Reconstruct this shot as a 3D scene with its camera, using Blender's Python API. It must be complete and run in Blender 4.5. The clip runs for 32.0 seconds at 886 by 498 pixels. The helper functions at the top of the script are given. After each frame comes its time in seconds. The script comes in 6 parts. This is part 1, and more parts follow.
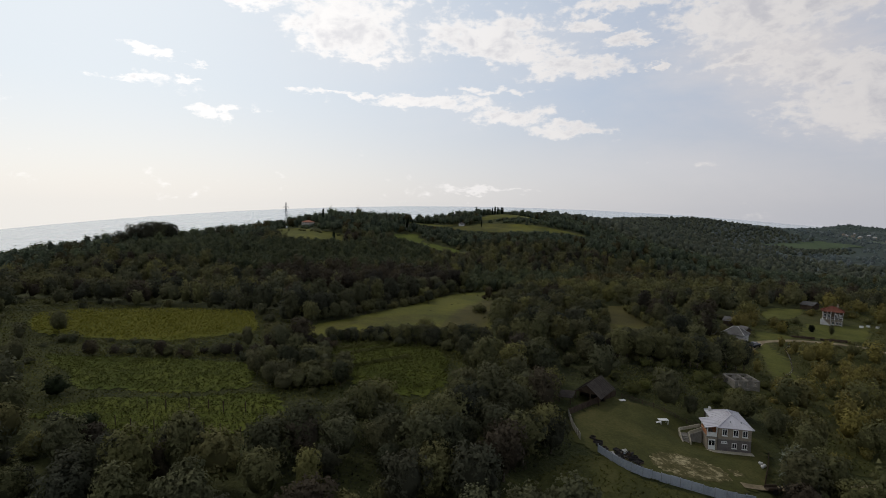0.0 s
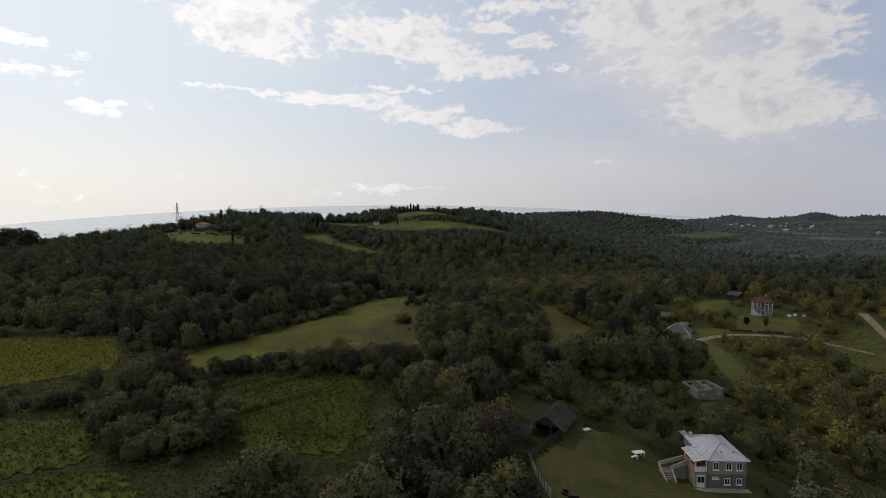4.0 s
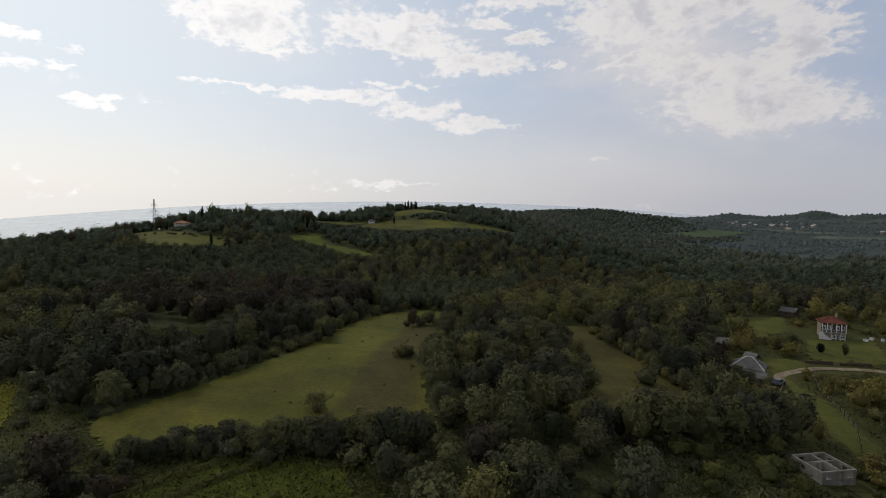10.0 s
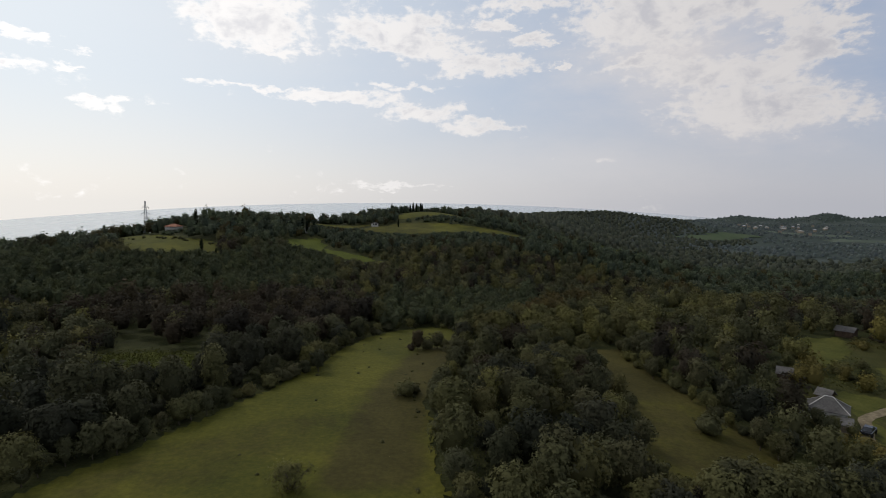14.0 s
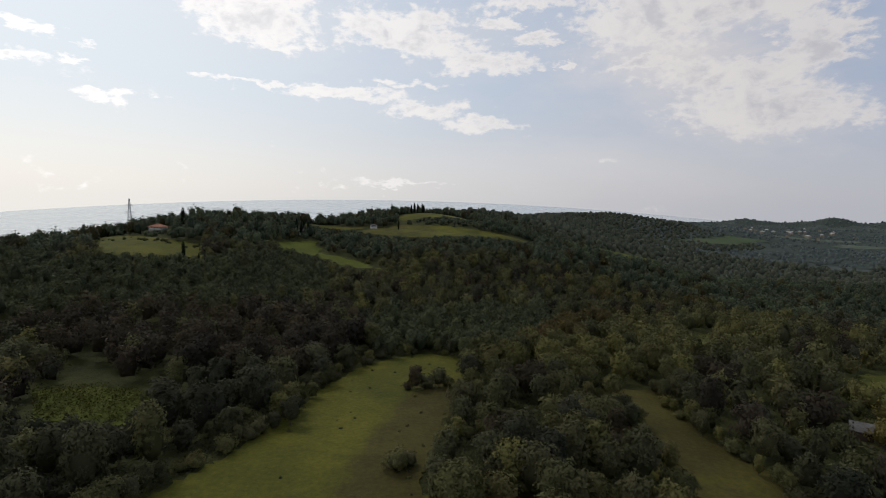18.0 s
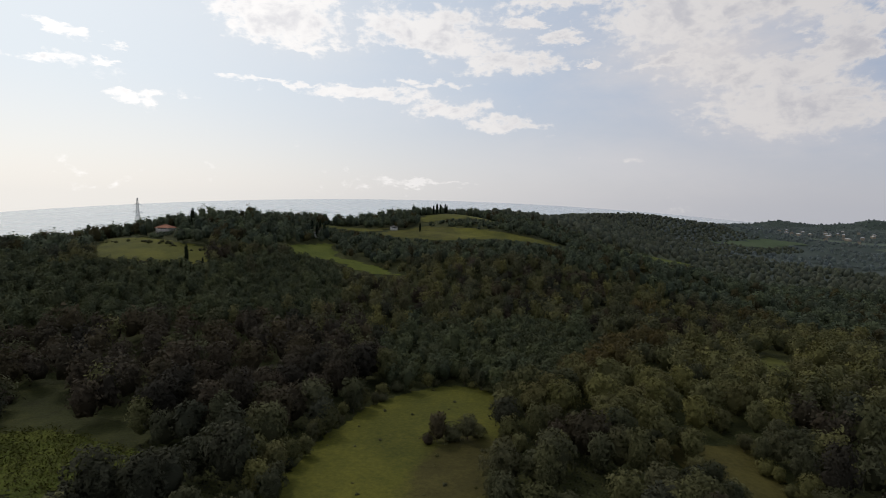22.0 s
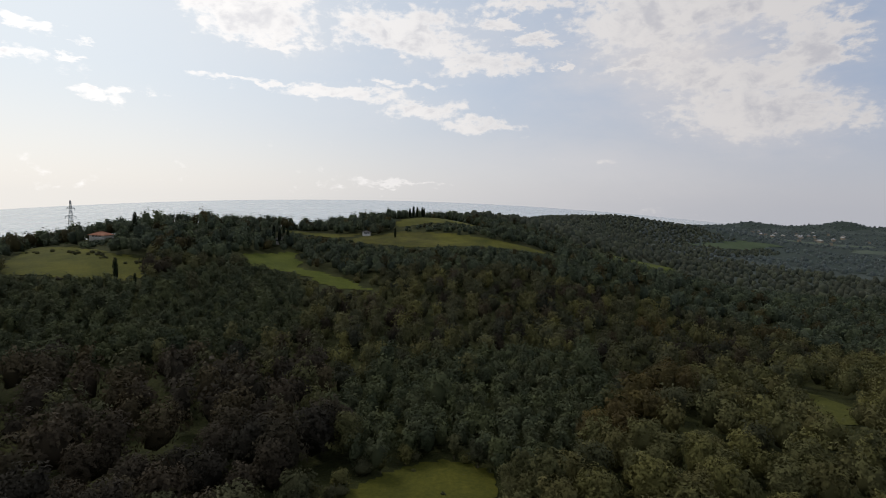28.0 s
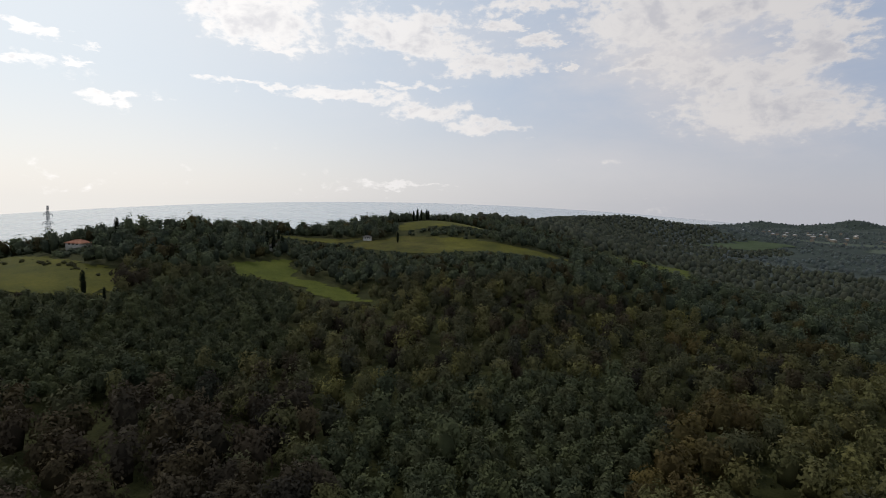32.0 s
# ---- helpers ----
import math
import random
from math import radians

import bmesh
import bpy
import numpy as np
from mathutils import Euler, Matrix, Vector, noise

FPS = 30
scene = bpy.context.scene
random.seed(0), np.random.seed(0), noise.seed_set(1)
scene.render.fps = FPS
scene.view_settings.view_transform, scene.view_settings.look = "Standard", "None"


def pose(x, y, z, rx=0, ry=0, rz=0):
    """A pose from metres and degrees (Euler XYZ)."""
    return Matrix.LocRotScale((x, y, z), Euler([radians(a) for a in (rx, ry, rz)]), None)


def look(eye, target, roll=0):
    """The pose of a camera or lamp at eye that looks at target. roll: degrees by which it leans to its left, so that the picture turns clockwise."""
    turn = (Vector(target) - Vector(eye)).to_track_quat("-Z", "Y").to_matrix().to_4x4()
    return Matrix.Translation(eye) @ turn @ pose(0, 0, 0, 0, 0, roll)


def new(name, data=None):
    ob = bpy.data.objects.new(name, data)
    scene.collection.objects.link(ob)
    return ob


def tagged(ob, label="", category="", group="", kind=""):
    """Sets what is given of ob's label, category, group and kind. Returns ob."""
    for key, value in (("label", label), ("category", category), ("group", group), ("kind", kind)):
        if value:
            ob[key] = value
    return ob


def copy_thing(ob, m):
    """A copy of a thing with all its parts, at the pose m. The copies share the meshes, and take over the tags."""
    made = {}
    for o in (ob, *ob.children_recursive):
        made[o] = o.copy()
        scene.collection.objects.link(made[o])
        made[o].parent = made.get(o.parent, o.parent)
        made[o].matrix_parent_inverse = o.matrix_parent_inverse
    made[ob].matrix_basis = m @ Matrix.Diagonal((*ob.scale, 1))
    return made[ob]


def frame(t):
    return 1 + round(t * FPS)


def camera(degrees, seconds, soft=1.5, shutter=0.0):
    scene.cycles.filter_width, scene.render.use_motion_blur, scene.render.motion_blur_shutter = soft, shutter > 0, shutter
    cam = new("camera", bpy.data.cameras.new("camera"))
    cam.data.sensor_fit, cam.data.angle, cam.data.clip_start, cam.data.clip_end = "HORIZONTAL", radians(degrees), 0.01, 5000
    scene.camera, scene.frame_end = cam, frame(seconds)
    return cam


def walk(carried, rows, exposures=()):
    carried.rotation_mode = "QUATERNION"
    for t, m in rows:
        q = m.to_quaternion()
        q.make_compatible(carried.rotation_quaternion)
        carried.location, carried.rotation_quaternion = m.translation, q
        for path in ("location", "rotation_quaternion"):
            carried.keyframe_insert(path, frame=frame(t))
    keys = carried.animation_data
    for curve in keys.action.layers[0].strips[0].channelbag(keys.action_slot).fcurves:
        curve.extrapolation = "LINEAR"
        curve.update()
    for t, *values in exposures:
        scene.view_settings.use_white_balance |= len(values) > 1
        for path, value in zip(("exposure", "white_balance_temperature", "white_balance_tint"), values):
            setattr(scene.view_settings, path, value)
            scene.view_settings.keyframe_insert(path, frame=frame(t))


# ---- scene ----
cam = camera(79.06, 32.0, soft=0.9)

# seconds, x, y, z, heading to the right of north, tilt, lean (degrees)
PATH = (
    (0, 0.00, -0.00, 41.99, -8.63, -4.54, 0.98),
    (0.5, -0.59, 5.20, 40.88, -4.83, -4.34, 0.88),
    (1, -1.25, 10.03, 39.85, 1.42, -4.25, 0.99),
    (1.5, -1.66, 13.17, 39.43, 1.44, -4.27, 0.55),
    (2, -2.08, 15.34, 39.55, 1.06, -4.22, 0.20),
    (2.5, -2.61, 17.33, 39.83, 1.22, -4.29, 0.10),
    (3, -3.13, 19.34, 40.11, 1.10, -4.43, 0.01),
    (3.5, -3.54, 21.38, 40.37, 0.79, -4.54, -0.08),
    (5.5, -4.95, 30.31, 41.01, 0.24, -5.14, -0.10),
    (6, -5.33, 32.96, 41.05, 0.91, -5.40, 0.09),
    (6.5, -5.59, 35.47, 40.95, 0.71, -5.43, -0.04),
    (7, -5.89, 37.95, 41.10, -0.35, -5.29, -0.06),
    (7.5, -6.12, 40.69, 41.28, -0.71, -5.43, 0.20),
    (8, -6.39, 43.79, 41.35, 0.50, -5.33, 0.30),
    (8.5, -6.58, 46.78, 41.44, 0.45, -5.26, 0.23),
    (9, -6.76, 49.90, 41.62, 0.58, -5.21, 0.23),
    (9.5, -6.94, 52.96, 41.69, 1.27, -5.13, 0.19),
    (10, -7.06, 55.61, 41.79, 0.97, -5.01, 0.15),
    (10.5, -7.20, 58.13, 41.88, 0.63, -4.94, 0.15),
    (11, -7.42, 60.90, 41.99, 0.70, -4.95, 0.23),
    (11.5, -7.54, 63.55, 42.06, 0.87, -4.90, 0.29),
    (12, -7.73, 66.18, 42.11, 0.90, -4.88, 0.34),
    (12.5, -8.04, 69.19, 42.04, 1.43, -4.93, 0.31),
    (13, -8.26, 71.97, 42.11, 1.57, -4.93, 0.39),
    (13.5, -8.26, 74.50, 42.16, 1.25, -4.82, 0.38),
    (14, -8.08, 77.16, 42.47, 0.44, -4.86, 0.25),
    (14.5, -8.01, 79.90, 42.81, 0.66, -5.02, 0.25),
    (16.5, -8.12, 90.10, 44.59, 0.80, -5.11, 0.79),
    (17, -8.31, 93.04, 44.97, 0.43, -5.14, 0.92),
    (17.5, -8.49, 96.06, 45.22, 0.16, -5.11, 0.96),
    (18, -8.61, 99.00, 45.42, 0.31, -5.09, 1.13),
    (18.5, -8.77, 102.02, 45.54, 0.52, -5.06, 1.07),
    (19, -8.88, 105.11, 45.49, 0.68, -4.90, 1.11),
    (19.5, -9.12, 108.37, 45.52, -0.26, -4.92, 1.23),
    (20, -9.33, 111.47, 45.64, -0.57, -5.00, 1.42),
    (20.5, -9.62, 114.37, 45.78, -0.12, -4.98, 1.43),
    (21, -9.84, 117.30, 45.82, -0.93, -4.86, 1.37),
    (21.5, -9.93, 120.39, 45.80, -2.10, -4.96, 1.30),
    (22, -10.07, 123.37, 45.89, -2.04, -5.17, 1.35),
    (22.5, -10.33, 126.20, 45.94, -1.65, -5.12, 1.44),
    (23, -10.55, 129.17, 45.84, -1.71, -5.01, 1.40),
    (23.5, -10.85, 132.32, 45.91, -2.14, -5.14, 1.45),
    (24, -11.31, 135.29, 45.91, -1.48, -5.13, 1.44),
    (24.5, -11.64, 138.07, 45.77, -1.07, -5.07, 1.45),
    (25, -11.80, 140.60, 45.64, -1.04, -5.05, 1.15),
    (25.5, -11.88, 143.09, 45.87, -0.74, -5.04, 1.36),
    (27.5, -12.19, 152.68, 47.18, 0.01, -4.98, 1.47),
    (28, -12.39, 155.33, 47.46, 0.56, -5.05, 1.45),
    (28.5, -12.56, 158.10, 47.66, 0.96, -5.08, 1.48),
    (29, -12.70, 160.84, 47.72, 0.78, -4.98, 1.29),
    (29.5, -12.73, 163.66, 47.68, 0.33, -5.00, 1.38),
    (30, -12.67, 166.34, 47.48, 0.28, -4.88, 1.26),
    (30.5, -12.68, 169.04, 47.74, 0.44, -5.09, 1.45),
    (31, -12.73, 171.63, 47.83, 0.92, -5.08, 1.36),
    (31.5, -12.72, 174.26, 47.93, 0.69, -5.06, 1.16),
    (32, -12.59, 176.88, 47.96, -0.00, -4.92, 1.04),
)


def aim(x, y, z, heading, tilt, lean):
    h, t = radians(heading), radians(tilt)
    return look((x, y, z), (x + 10 * math.sin(h) * math.cos(t), y + 10 * math.cos(h) * math.cos(t), z + 10 * math.sin(t)), lean)


walk(cam, [(t, aim(*row)) for t, *row in PATH])

# ---- world, sun ----
SUN_AZ, SUN_EL = -42.0, 46.0      # degrees to the right of north, above the horizon


class Graph:
    """Short-hand for node trees."""

    def __init__(self, tree):
        self.tree, self.nodes, self.links = tree, tree.nodes, tree.links

    def put(self, sock, value):
        if isinstance(value, bpy.types.NodeSocket):
            self.links.new(value, sock)
        elif value is not None:
            sock.default_value = value

    def math(self, op, a, b=None, c=None, clamp=False):
        n = self.nodes.new("ShaderNodeMath")
        n.operation, n.use_clamp = op, clamp
        for sock, v in zip(n.inputs, (a, b, c)):
            self.put(sock, v)
        return n.outputs[0]

    def mix(self, fac, a, b):
        n = self.nodes.new("ShaderNodeMix")
        n.data_type = "RGBA"
        self.put(n.inputs[0], fac)
        self.put(n.inputs[6], a)
        self.put(n.inputs[7], b)
        return n.outputs[2]

    def noise(self, vector, scale, detail=4.0, rough=0.55, distortion=0.0):
        n = self.nodes.new("ShaderNodeTexNoise")
        self.put(n.inputs["Vector"], vector)
        n.inputs["Scale"].default_value = scale
        n.inputs["Detail"].default_value = detail
        n.inputs["Roughness"].default_value = rough
        n.inputs["Distortion"].default_value = distortion
        return n.outputs["Fac"]

    def ramp(self, fac, stops):
        n = self.nodes.new("ShaderNodeValToRGB")
        els = n.color_ramp.elements
        while len(els) < len(stops):
            els.new(0.5)
        for e, (p, c) in zip(els, stops):
            e.position, e.color = p, (*c, 1)
        self.put(n.inputs[0], fac)
        return n.outputs[0]

    def step(self, v, lo, hi):
        n = self.nodes.new("ShaderNodeMapRange")
        n.interpolation_type = "SMOOTHSTEP"
        self.put(n.inputs["Value"], v)
        n.inputs["From Min"].default_value, n.inputs["From Max"].default_value = lo, hi
        return n.outputs["Result"]


def grey(v):
    return (v, v, v, 1)


# cloud banks: azimuth, elevation, half width, half height (degrees), weight
CLOUDS = [
    (-19, 17.6, 6.0, 3.0, 0.40), (-29, 19.4, 5, 1.0, 0.36), (-17.5, 14.8, 5, 0.5, 0.30), (-21, 20.5, 9, 1.6, 0.36), (-5, 17.0, 6.2, 2.2, 0.44), (-1.5, 15.4, 5.5, 1.2, 0.40), (4.5, 14.0, 6.0, 1.2, 0.42),
    (5.5, 17.6, 2.2, 0.8, 0.40), (9.5, 16.2, 2.6, 0.8, 0.42), (12.2, 13.6, 1.2, 0.5, 0.42), (9, 19.6, 6, 1.2, 0.36), (21, 17.8, 9, 3.0, 0.42), (31, 18.5, 6, 2.6, 0.42), (34, 14.6, 3.6, 3.4, 0.42), (27, 12.0, 7, 1.8, 0.40),
    (19, 13.4, 4.5, 0.6, 0.30), (30, 8.6, 8, 2.6, 0.38), (-19, 11.2, 5, 0.42, 0.34), (-11, 10.5, 6.5, 0.75, 0.40), (-4, 11.8, 6, 0.5, 0.26), (-2, 9.4, 5, 0.9, 0.36), (4, 8.0, 5, 0.9, 0.30),
    (-37, 13.6, 2.2, 0.40, 0.30), (-32.5, 12.8, 1.5, 0.28, 0.26), (-39, 11, 2.6, 0.45, 0.33), (-31, 9.0, 2.8, 0.50, 0.30), (-33.5, 11.4, 1.3, 0.25, 0.25), (-3.5, 1.7, 6, 0.35, 0.28),
]
# thin high cloud without edges of its own
VEILS = [(24, 13.5, 12, 6.5, 0.95), (29, 8.0, 9, 3.6, 0.85), (18, 4.5, 16, 3.4, 0.45), (-16, 16.5, 10, 4.5, 0.30), (2, 15.5, 9, 3.5, 0.35), (-6, 9.8, 11, 2.2, 0.25)]


def make_world():
    world = bpy.data.worlds.new("sky")
    scene.world = world
    world.use_nodes = True
    g = Graph(world.node_tree)
    g.nodes.clear()
    out = g.nodes.new("ShaderNodeOutputWorld")
    back = g.nodes.new("ShaderNodeBackground")
    back.inputs["Strength"].default_value = 0.1
    g.links.new(back.outputs[0], out.inputs[0])
    sky = g.nodes.new("ShaderNodeTexSky")
    sky.sky_type, sky.sun_disc = "NISHITA", False
    sky.sun_elevation, sky.sun_rotation = radians(SUN_EL), radians(SUN_AZ)
    sky.dust_density, sky.air_density = 2.0, 1.0
    coord = g.nodes.new("ShaderNodeTexCoord").outputs["Generated"]
    sep = g.nodes.new("ShaderNodeSeparateXYZ")
    g.links.new(coord, sep.inputs[0])
    x, y, z = sep.outputs
    az = g.math("MULTIPLY", g.math("ARCTAN2", x, y), 57.2958)
    el = g.math("MULTIPLY", g.math("ARCSINE", z), 57.2958)
    # clear sky: pale haze at the horizon, brighter towards the sun's side
    warm = g.step(az, 40.0, -45.0)
    low = g.mix(warm, (4.9, 5.0, 5.55, 1), (9.2, 9.0, 8.7, 1))
    high = g.mix(warm, (3.3, 4.1, 5.6, 1), (8.0, 8.6, 9.1, 1))
    clear = g.mix(g.step(el, 0.5, 12.0), low, high)
    blend = g.nodes.new("ShaderNodeMix")
    blend.data_type = "RGBA"
    blend.inputs[0].default_value = 0.12
    g.links.new(clear, blend.inputs[6])
    g.links.new(sky.outputs[0], blend.inputs[7])
    # sky overhead, out of view, is darkened to cut the fill light below
    clear = g.mix(g.step(el, 20.0, 48.0), blend.outputs[2], (2.2, 2.55, 3.2, 1))
    # cloud field in angle space, stretched along the horizon
    comb = g.nodes.new("ShaderNodeCombineXYZ")
    g.put(comb.inputs[0], g.math("MULTIPLY", az, 0.42))
    g.put(comb.inputs[1], g.math("MULTIPLY", el, 1.0))
    v = comb.outputs[0]
    big = g.noise(v, 0.16, 7.0, 0.62, 0.35)
    puff = g.nodes.new("ShaderNodeCombineXYZ")
    g.put(puff.inputs[0], g.math("MULTIPLY", az, 0.80))
    g.put(puff.inputs[1], g.math("MULTIPLY", el, 1.15))
    fine = g.noise(puff.outputs[0], 0.50, 7.0, 0.56, 0.4)

    # the outlines wander, more along the horizon than up
    bend = g.nodes.new("ShaderNodeTexNoise")
    g.put(bend.inputs["Vector"], v)
    bend.inputs["Scale"].default_value, bend.inputs["Detail"].default_value, bend.inputs["Roughness"].default_value = 0.62, 5.0, 0.62
    parts = g.nodes.new("ShaderNodeSeparateXYZ")
    g.put(parts.inputs[0], bend.outputs["Color"])
    az_w = g.math("ADD", az, g.math("MULTIPLY", g.math("SUBTRACT", parts.outputs[0], 0.5), 11.0))
    el_w = g.math("ADD", el, g.math("MULTIPLY", g.math("SUBTRACT", parts.outputs[1], 0.5), 3.4))

    def field(spots):
        most = None
        for a, e, ra, re, w in spots:
            da = g.math("DIVIDE", g.math("SUBTRACT", az_w, a), ra)
            de = g.math("DIVIDE", g.math("SUBTRACT", el_w, e), re)
            r2 = g.math("ADD", g.math("MULTIPLY", da, da), g.math("MULTIPLY", de, de))
            m = g.math("MULTIPLY", g.math("EXPONENT", g.math("MULTIPLY", r2, -0.9)), w)
            most = m if most is None else g.math("MAXIMUM", most, m)
        return most

    bank, veil = field(CLOUDS), field(VEILS)
    # the rest of the sky, high up and behind, is half covered
    aloft = g.math("MULTIPLY", g.step(el, 19.0, 32.0), 0.2)
    aside = g.math("MULTIPLY", g.step(g.math("ABSOLUTE", az), 40.0, 60.0), 0.16)
    bank = g.math("MAXIMUM", bank, g.math("MAXIMUM", aloft, aside))
    d = g.math("ADD", g.math("ADD", g.math("MULTIPLY", big, 0.80), g.math("MULTIPLY", fine, 0.56)), bank)
    wisp = g.noise(puff.outputs[0], 1.25, 5.0, 0.55, 0.25)
    d = g.math("ADD", g.math("ADD", d, g.math("MULTIPLY", bank, 0.22)), g.math("MULTIPLY", g.math("SUBTRACT", wisp, 0.5), 0.46))
    cover = g.step(d, 0.82, 1.05)
    core = g.step(d, 0.95, 1.25)
    shade = g.noise(puff.outputs[0], 0.34, 5.0, 0.58, 0.5)
    high_up = g.step(el, 22.0, 50.0)
    white = g.mix(high_up, g.mix(warm, (6.7, 6.45, 6.4, 1), (11.2, 10.9, 10.7, 1)), (4.6, 4.7, 5.0, 1))
    dark = g.mix(high_up, g.mix(warm, (5.0, 4.95, 5.3, 1), (8.6, 8.5, 8.7, 1)), (3.2, 3.3, 3.6, 1))
    thin = g.math("MULTIPLY", veil, g.math("MULTIPLY_ADD", big, 1.5, 0.15), None, True)
    col = g.mix(thin, clear, g.mix(high_up, g.mix(warm, (6.1, 5.85, 5.95, 1), (9.3, 9.15, 9.1, 1)), (3.6, 3.7, 4.0, 1)))
    cloud = g.mix(g.math("MULTIPLY", core, g.step(shade, 0.42, 0.62)), white, dark)
    col = g.mix(g.math("MULTIPLY", cover, 0.9), col, cloud)
    g.put(back.inputs["Color"], col)


make_world()
sun = new("sun", bpy.data.lights.new("sun", "SUN"))
sun.data.energy, sun.data.angle, sun.data.color = 0.9, radians(9), (1.0, 0.95, 0.86)
sun.matrix_world = look((0, 0, 300), (-300 * math.sin(radians(SUN_AZ)) / math.tan(radians(SUN_EL)), -300 * math.cos(radians(SUN_AZ)) / math.tan(radians(SUN_EL)), 0))
scene.view_settings.exposure = 0.0


# ---- materials ----
def material(name, rough=0.85, spec=0.2):
    m = bpy.data.materials.new(name)
    m.use_nodes = True
    g = Graph(m.node_tree)
    b = g.nodes["Principled BSDF"]
    b.inputs["Roughness"].default_value = rough
    b.inputs["Specular IOR Level"].default_value = spec
    return m, g, b


def place_vec(g):
    return g.nodes.new("ShaderNodeNewGeometry").outputs["Position"]


def bump(g, b, height, strength, distance):
    n = g.nodes.new("ShaderNodeBump")
    n.inputs["Strength"].default_value, n.inputs["Distance"].default_value = strength, distance
    g.put(n.inputs["Height"], height)
    g.links.new(n.outputs[0], b.inputs["Normal"])


def mottled(name, dark, mid, light, scale, fine, rough=0.9, spec=0.1, relief=0.0, stretch=None):
    """Two scales of variation between three colours, with relief."""
    m, g, b = material(name, rough, spec)
    v = place_vec(g)
    if stretch:
        mp = g.nodes.new("ShaderNodeMapping")
        mp.inputs["Scale"].default_value = stretch
        g.links.new(v, mp.inputs[0])
        v = mp.outputs[0]
    a, c = g.noise(v, scale, 5.0, 0.6, 0.3), g.noise(v, fine, 4.0, 0.65)
    f = g.math("ADD", g.math("MULTIPLY", a, 0.6), g.math("MULTIPLY", c, 0.4))
    g.put(b.inputs["Base Color"], g.ramp(f, [(0.36, dark), (0.5, mid), (0.66, light)]))
    if relief:
        bump(g, b, c, 0.8, relief)
    return m


def leaf_material(name, stops):
    """Foliage: each tree takes a hue of its own, each leaf spray a shade of it; thin enough to let some light through."""
    m, g, b = material(name, 0.75, 0.06)
    att = g.nodes.new("ShaderNodeAttribute")
    att.attribute_name = "tint"
    info = g.nodes.new("ShaderNodeObjectInfo")
    geo = g.nodes.new("ShaderNodeNewGeometry")
    f = g.math("FRACT", g.math("ADD", att.outputs["Fac"], info.outputs["Random"]))
    # the crown's inside, marked ten and more, has its inner shade painted in
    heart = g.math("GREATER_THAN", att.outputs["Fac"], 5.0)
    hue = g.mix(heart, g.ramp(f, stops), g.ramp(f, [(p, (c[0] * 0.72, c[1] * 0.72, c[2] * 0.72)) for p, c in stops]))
    isl = g.math("MULTIPLY_ADD", geo.outputs["Random Per Island"], 0.2, 0.9)
    n = g.math("MULTIPLY_ADD", g.noise(geo.outputs["Position"], 0.6, 3.0), 0.6, 0.70)
    val = g.nodes.new("ShaderNodeHueSaturation")
    g.put(val.inputs["Color"], hue)
    g.put(val.inputs["Value"], g.math("MULTIPLY", isl, n))
    g.links.new(val.outputs[0], b.inputs["Base Color"])
    tr = g.nodes.new("ShaderNodeBsdfTranslucent")
    g.links.new(val.outputs[0], tr.inputs["Color"])
    mx = g.nodes.new("ShaderNodeMixShader")
    mx.inputs[0].default_value = 0.22
    g.links.new(b.outputs[0], mx.inputs[1])
    g.links.new(tr.outputs[0], mx.inputs[2])
    g.links.new(mx.outputs[0], g.nodes["Material Output"].inputs["Surface"])
    return m


def shades(r, g, b, sway=0.35):
    """Neighbouring hues round one leaf colour."""
    return [(0.0, (r, g, b)), (0.25, (r * (1 + sway), g * (1 + 0.8 * sway), b)), (0.5, (r * (1 - 1.2 * sway), g * (1 - 1.1 * sway), b * (1 - 1.0 * sway))),
            (0.75, (r * 1.08, g * 1.0, b * 0.92)), (1.0, (r, g, b))]


LEAF = leaf_material("green_leaves", shades(0.092, 0.094, 0.051, 0.36))
LEAF_OLIVE = leaf_material("olive_green_leaves", shades(0.123, 0.120, 0.052, 0.32))
LEAF_GARDEN = leaf_material("yellowish_green_leaves", shades(0.168, 0.146, 0.048, 0.28))
LEAF_BROWN = leaf_material("brownish_leaves", shades(0.059, 0.050, 0.036, 0.38))
LEAF_ORANGE = leaf_material("turning_leaves", shades(0.102, 0.083, 0.036))
LEAF_BLUE = leaf_material("blue_green_leaves", shades(0.075, 0.088, 0.049, 0.28))
LEAF_SILVER = leaf_material("silvery_leaves", shades(0.150, 0.164, 0.134, 0.2))
LEAF_BRAMBLE = leaf_material("bramble_leaves", shades(0.094, 0.100, 0.036, 0.28))
LEAF_DEEP = leaf_material("deep_green_leaves", shades(0.055, 0.058, 0.039, 0.36))
LEAF_DARK = leaf_material("dark_leaves", shades(0.018, 0.025, 0.013))
# green of the hillside woods, made paler and bluer to paint in haze
LEAF_HILL_HAZE = leaf_material("hazed_hill_leaves", shades(0.082, 0.102, 0.068, 0.34))
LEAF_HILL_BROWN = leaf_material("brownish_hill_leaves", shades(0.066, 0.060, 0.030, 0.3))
# far and distant woods: aerial haze is put into these pale leaf colours
LEAF_FAR_HAZE = leaf_material("hazed_far_leaves", shades(0.078, 0.088, 0.066, 0.25))
LEAF_DISTANT_HAZE = leaf_material("hazed_distant_leaves", shades(0.108, 0.130, 0.132, 0.15))
BARK = mottled("bark", (0.05, 0.04, 0.03), (0.10, 0.08, 0.06), (0.17, 0.15, 0.12), 1.2, 9.0, relief=0.05)


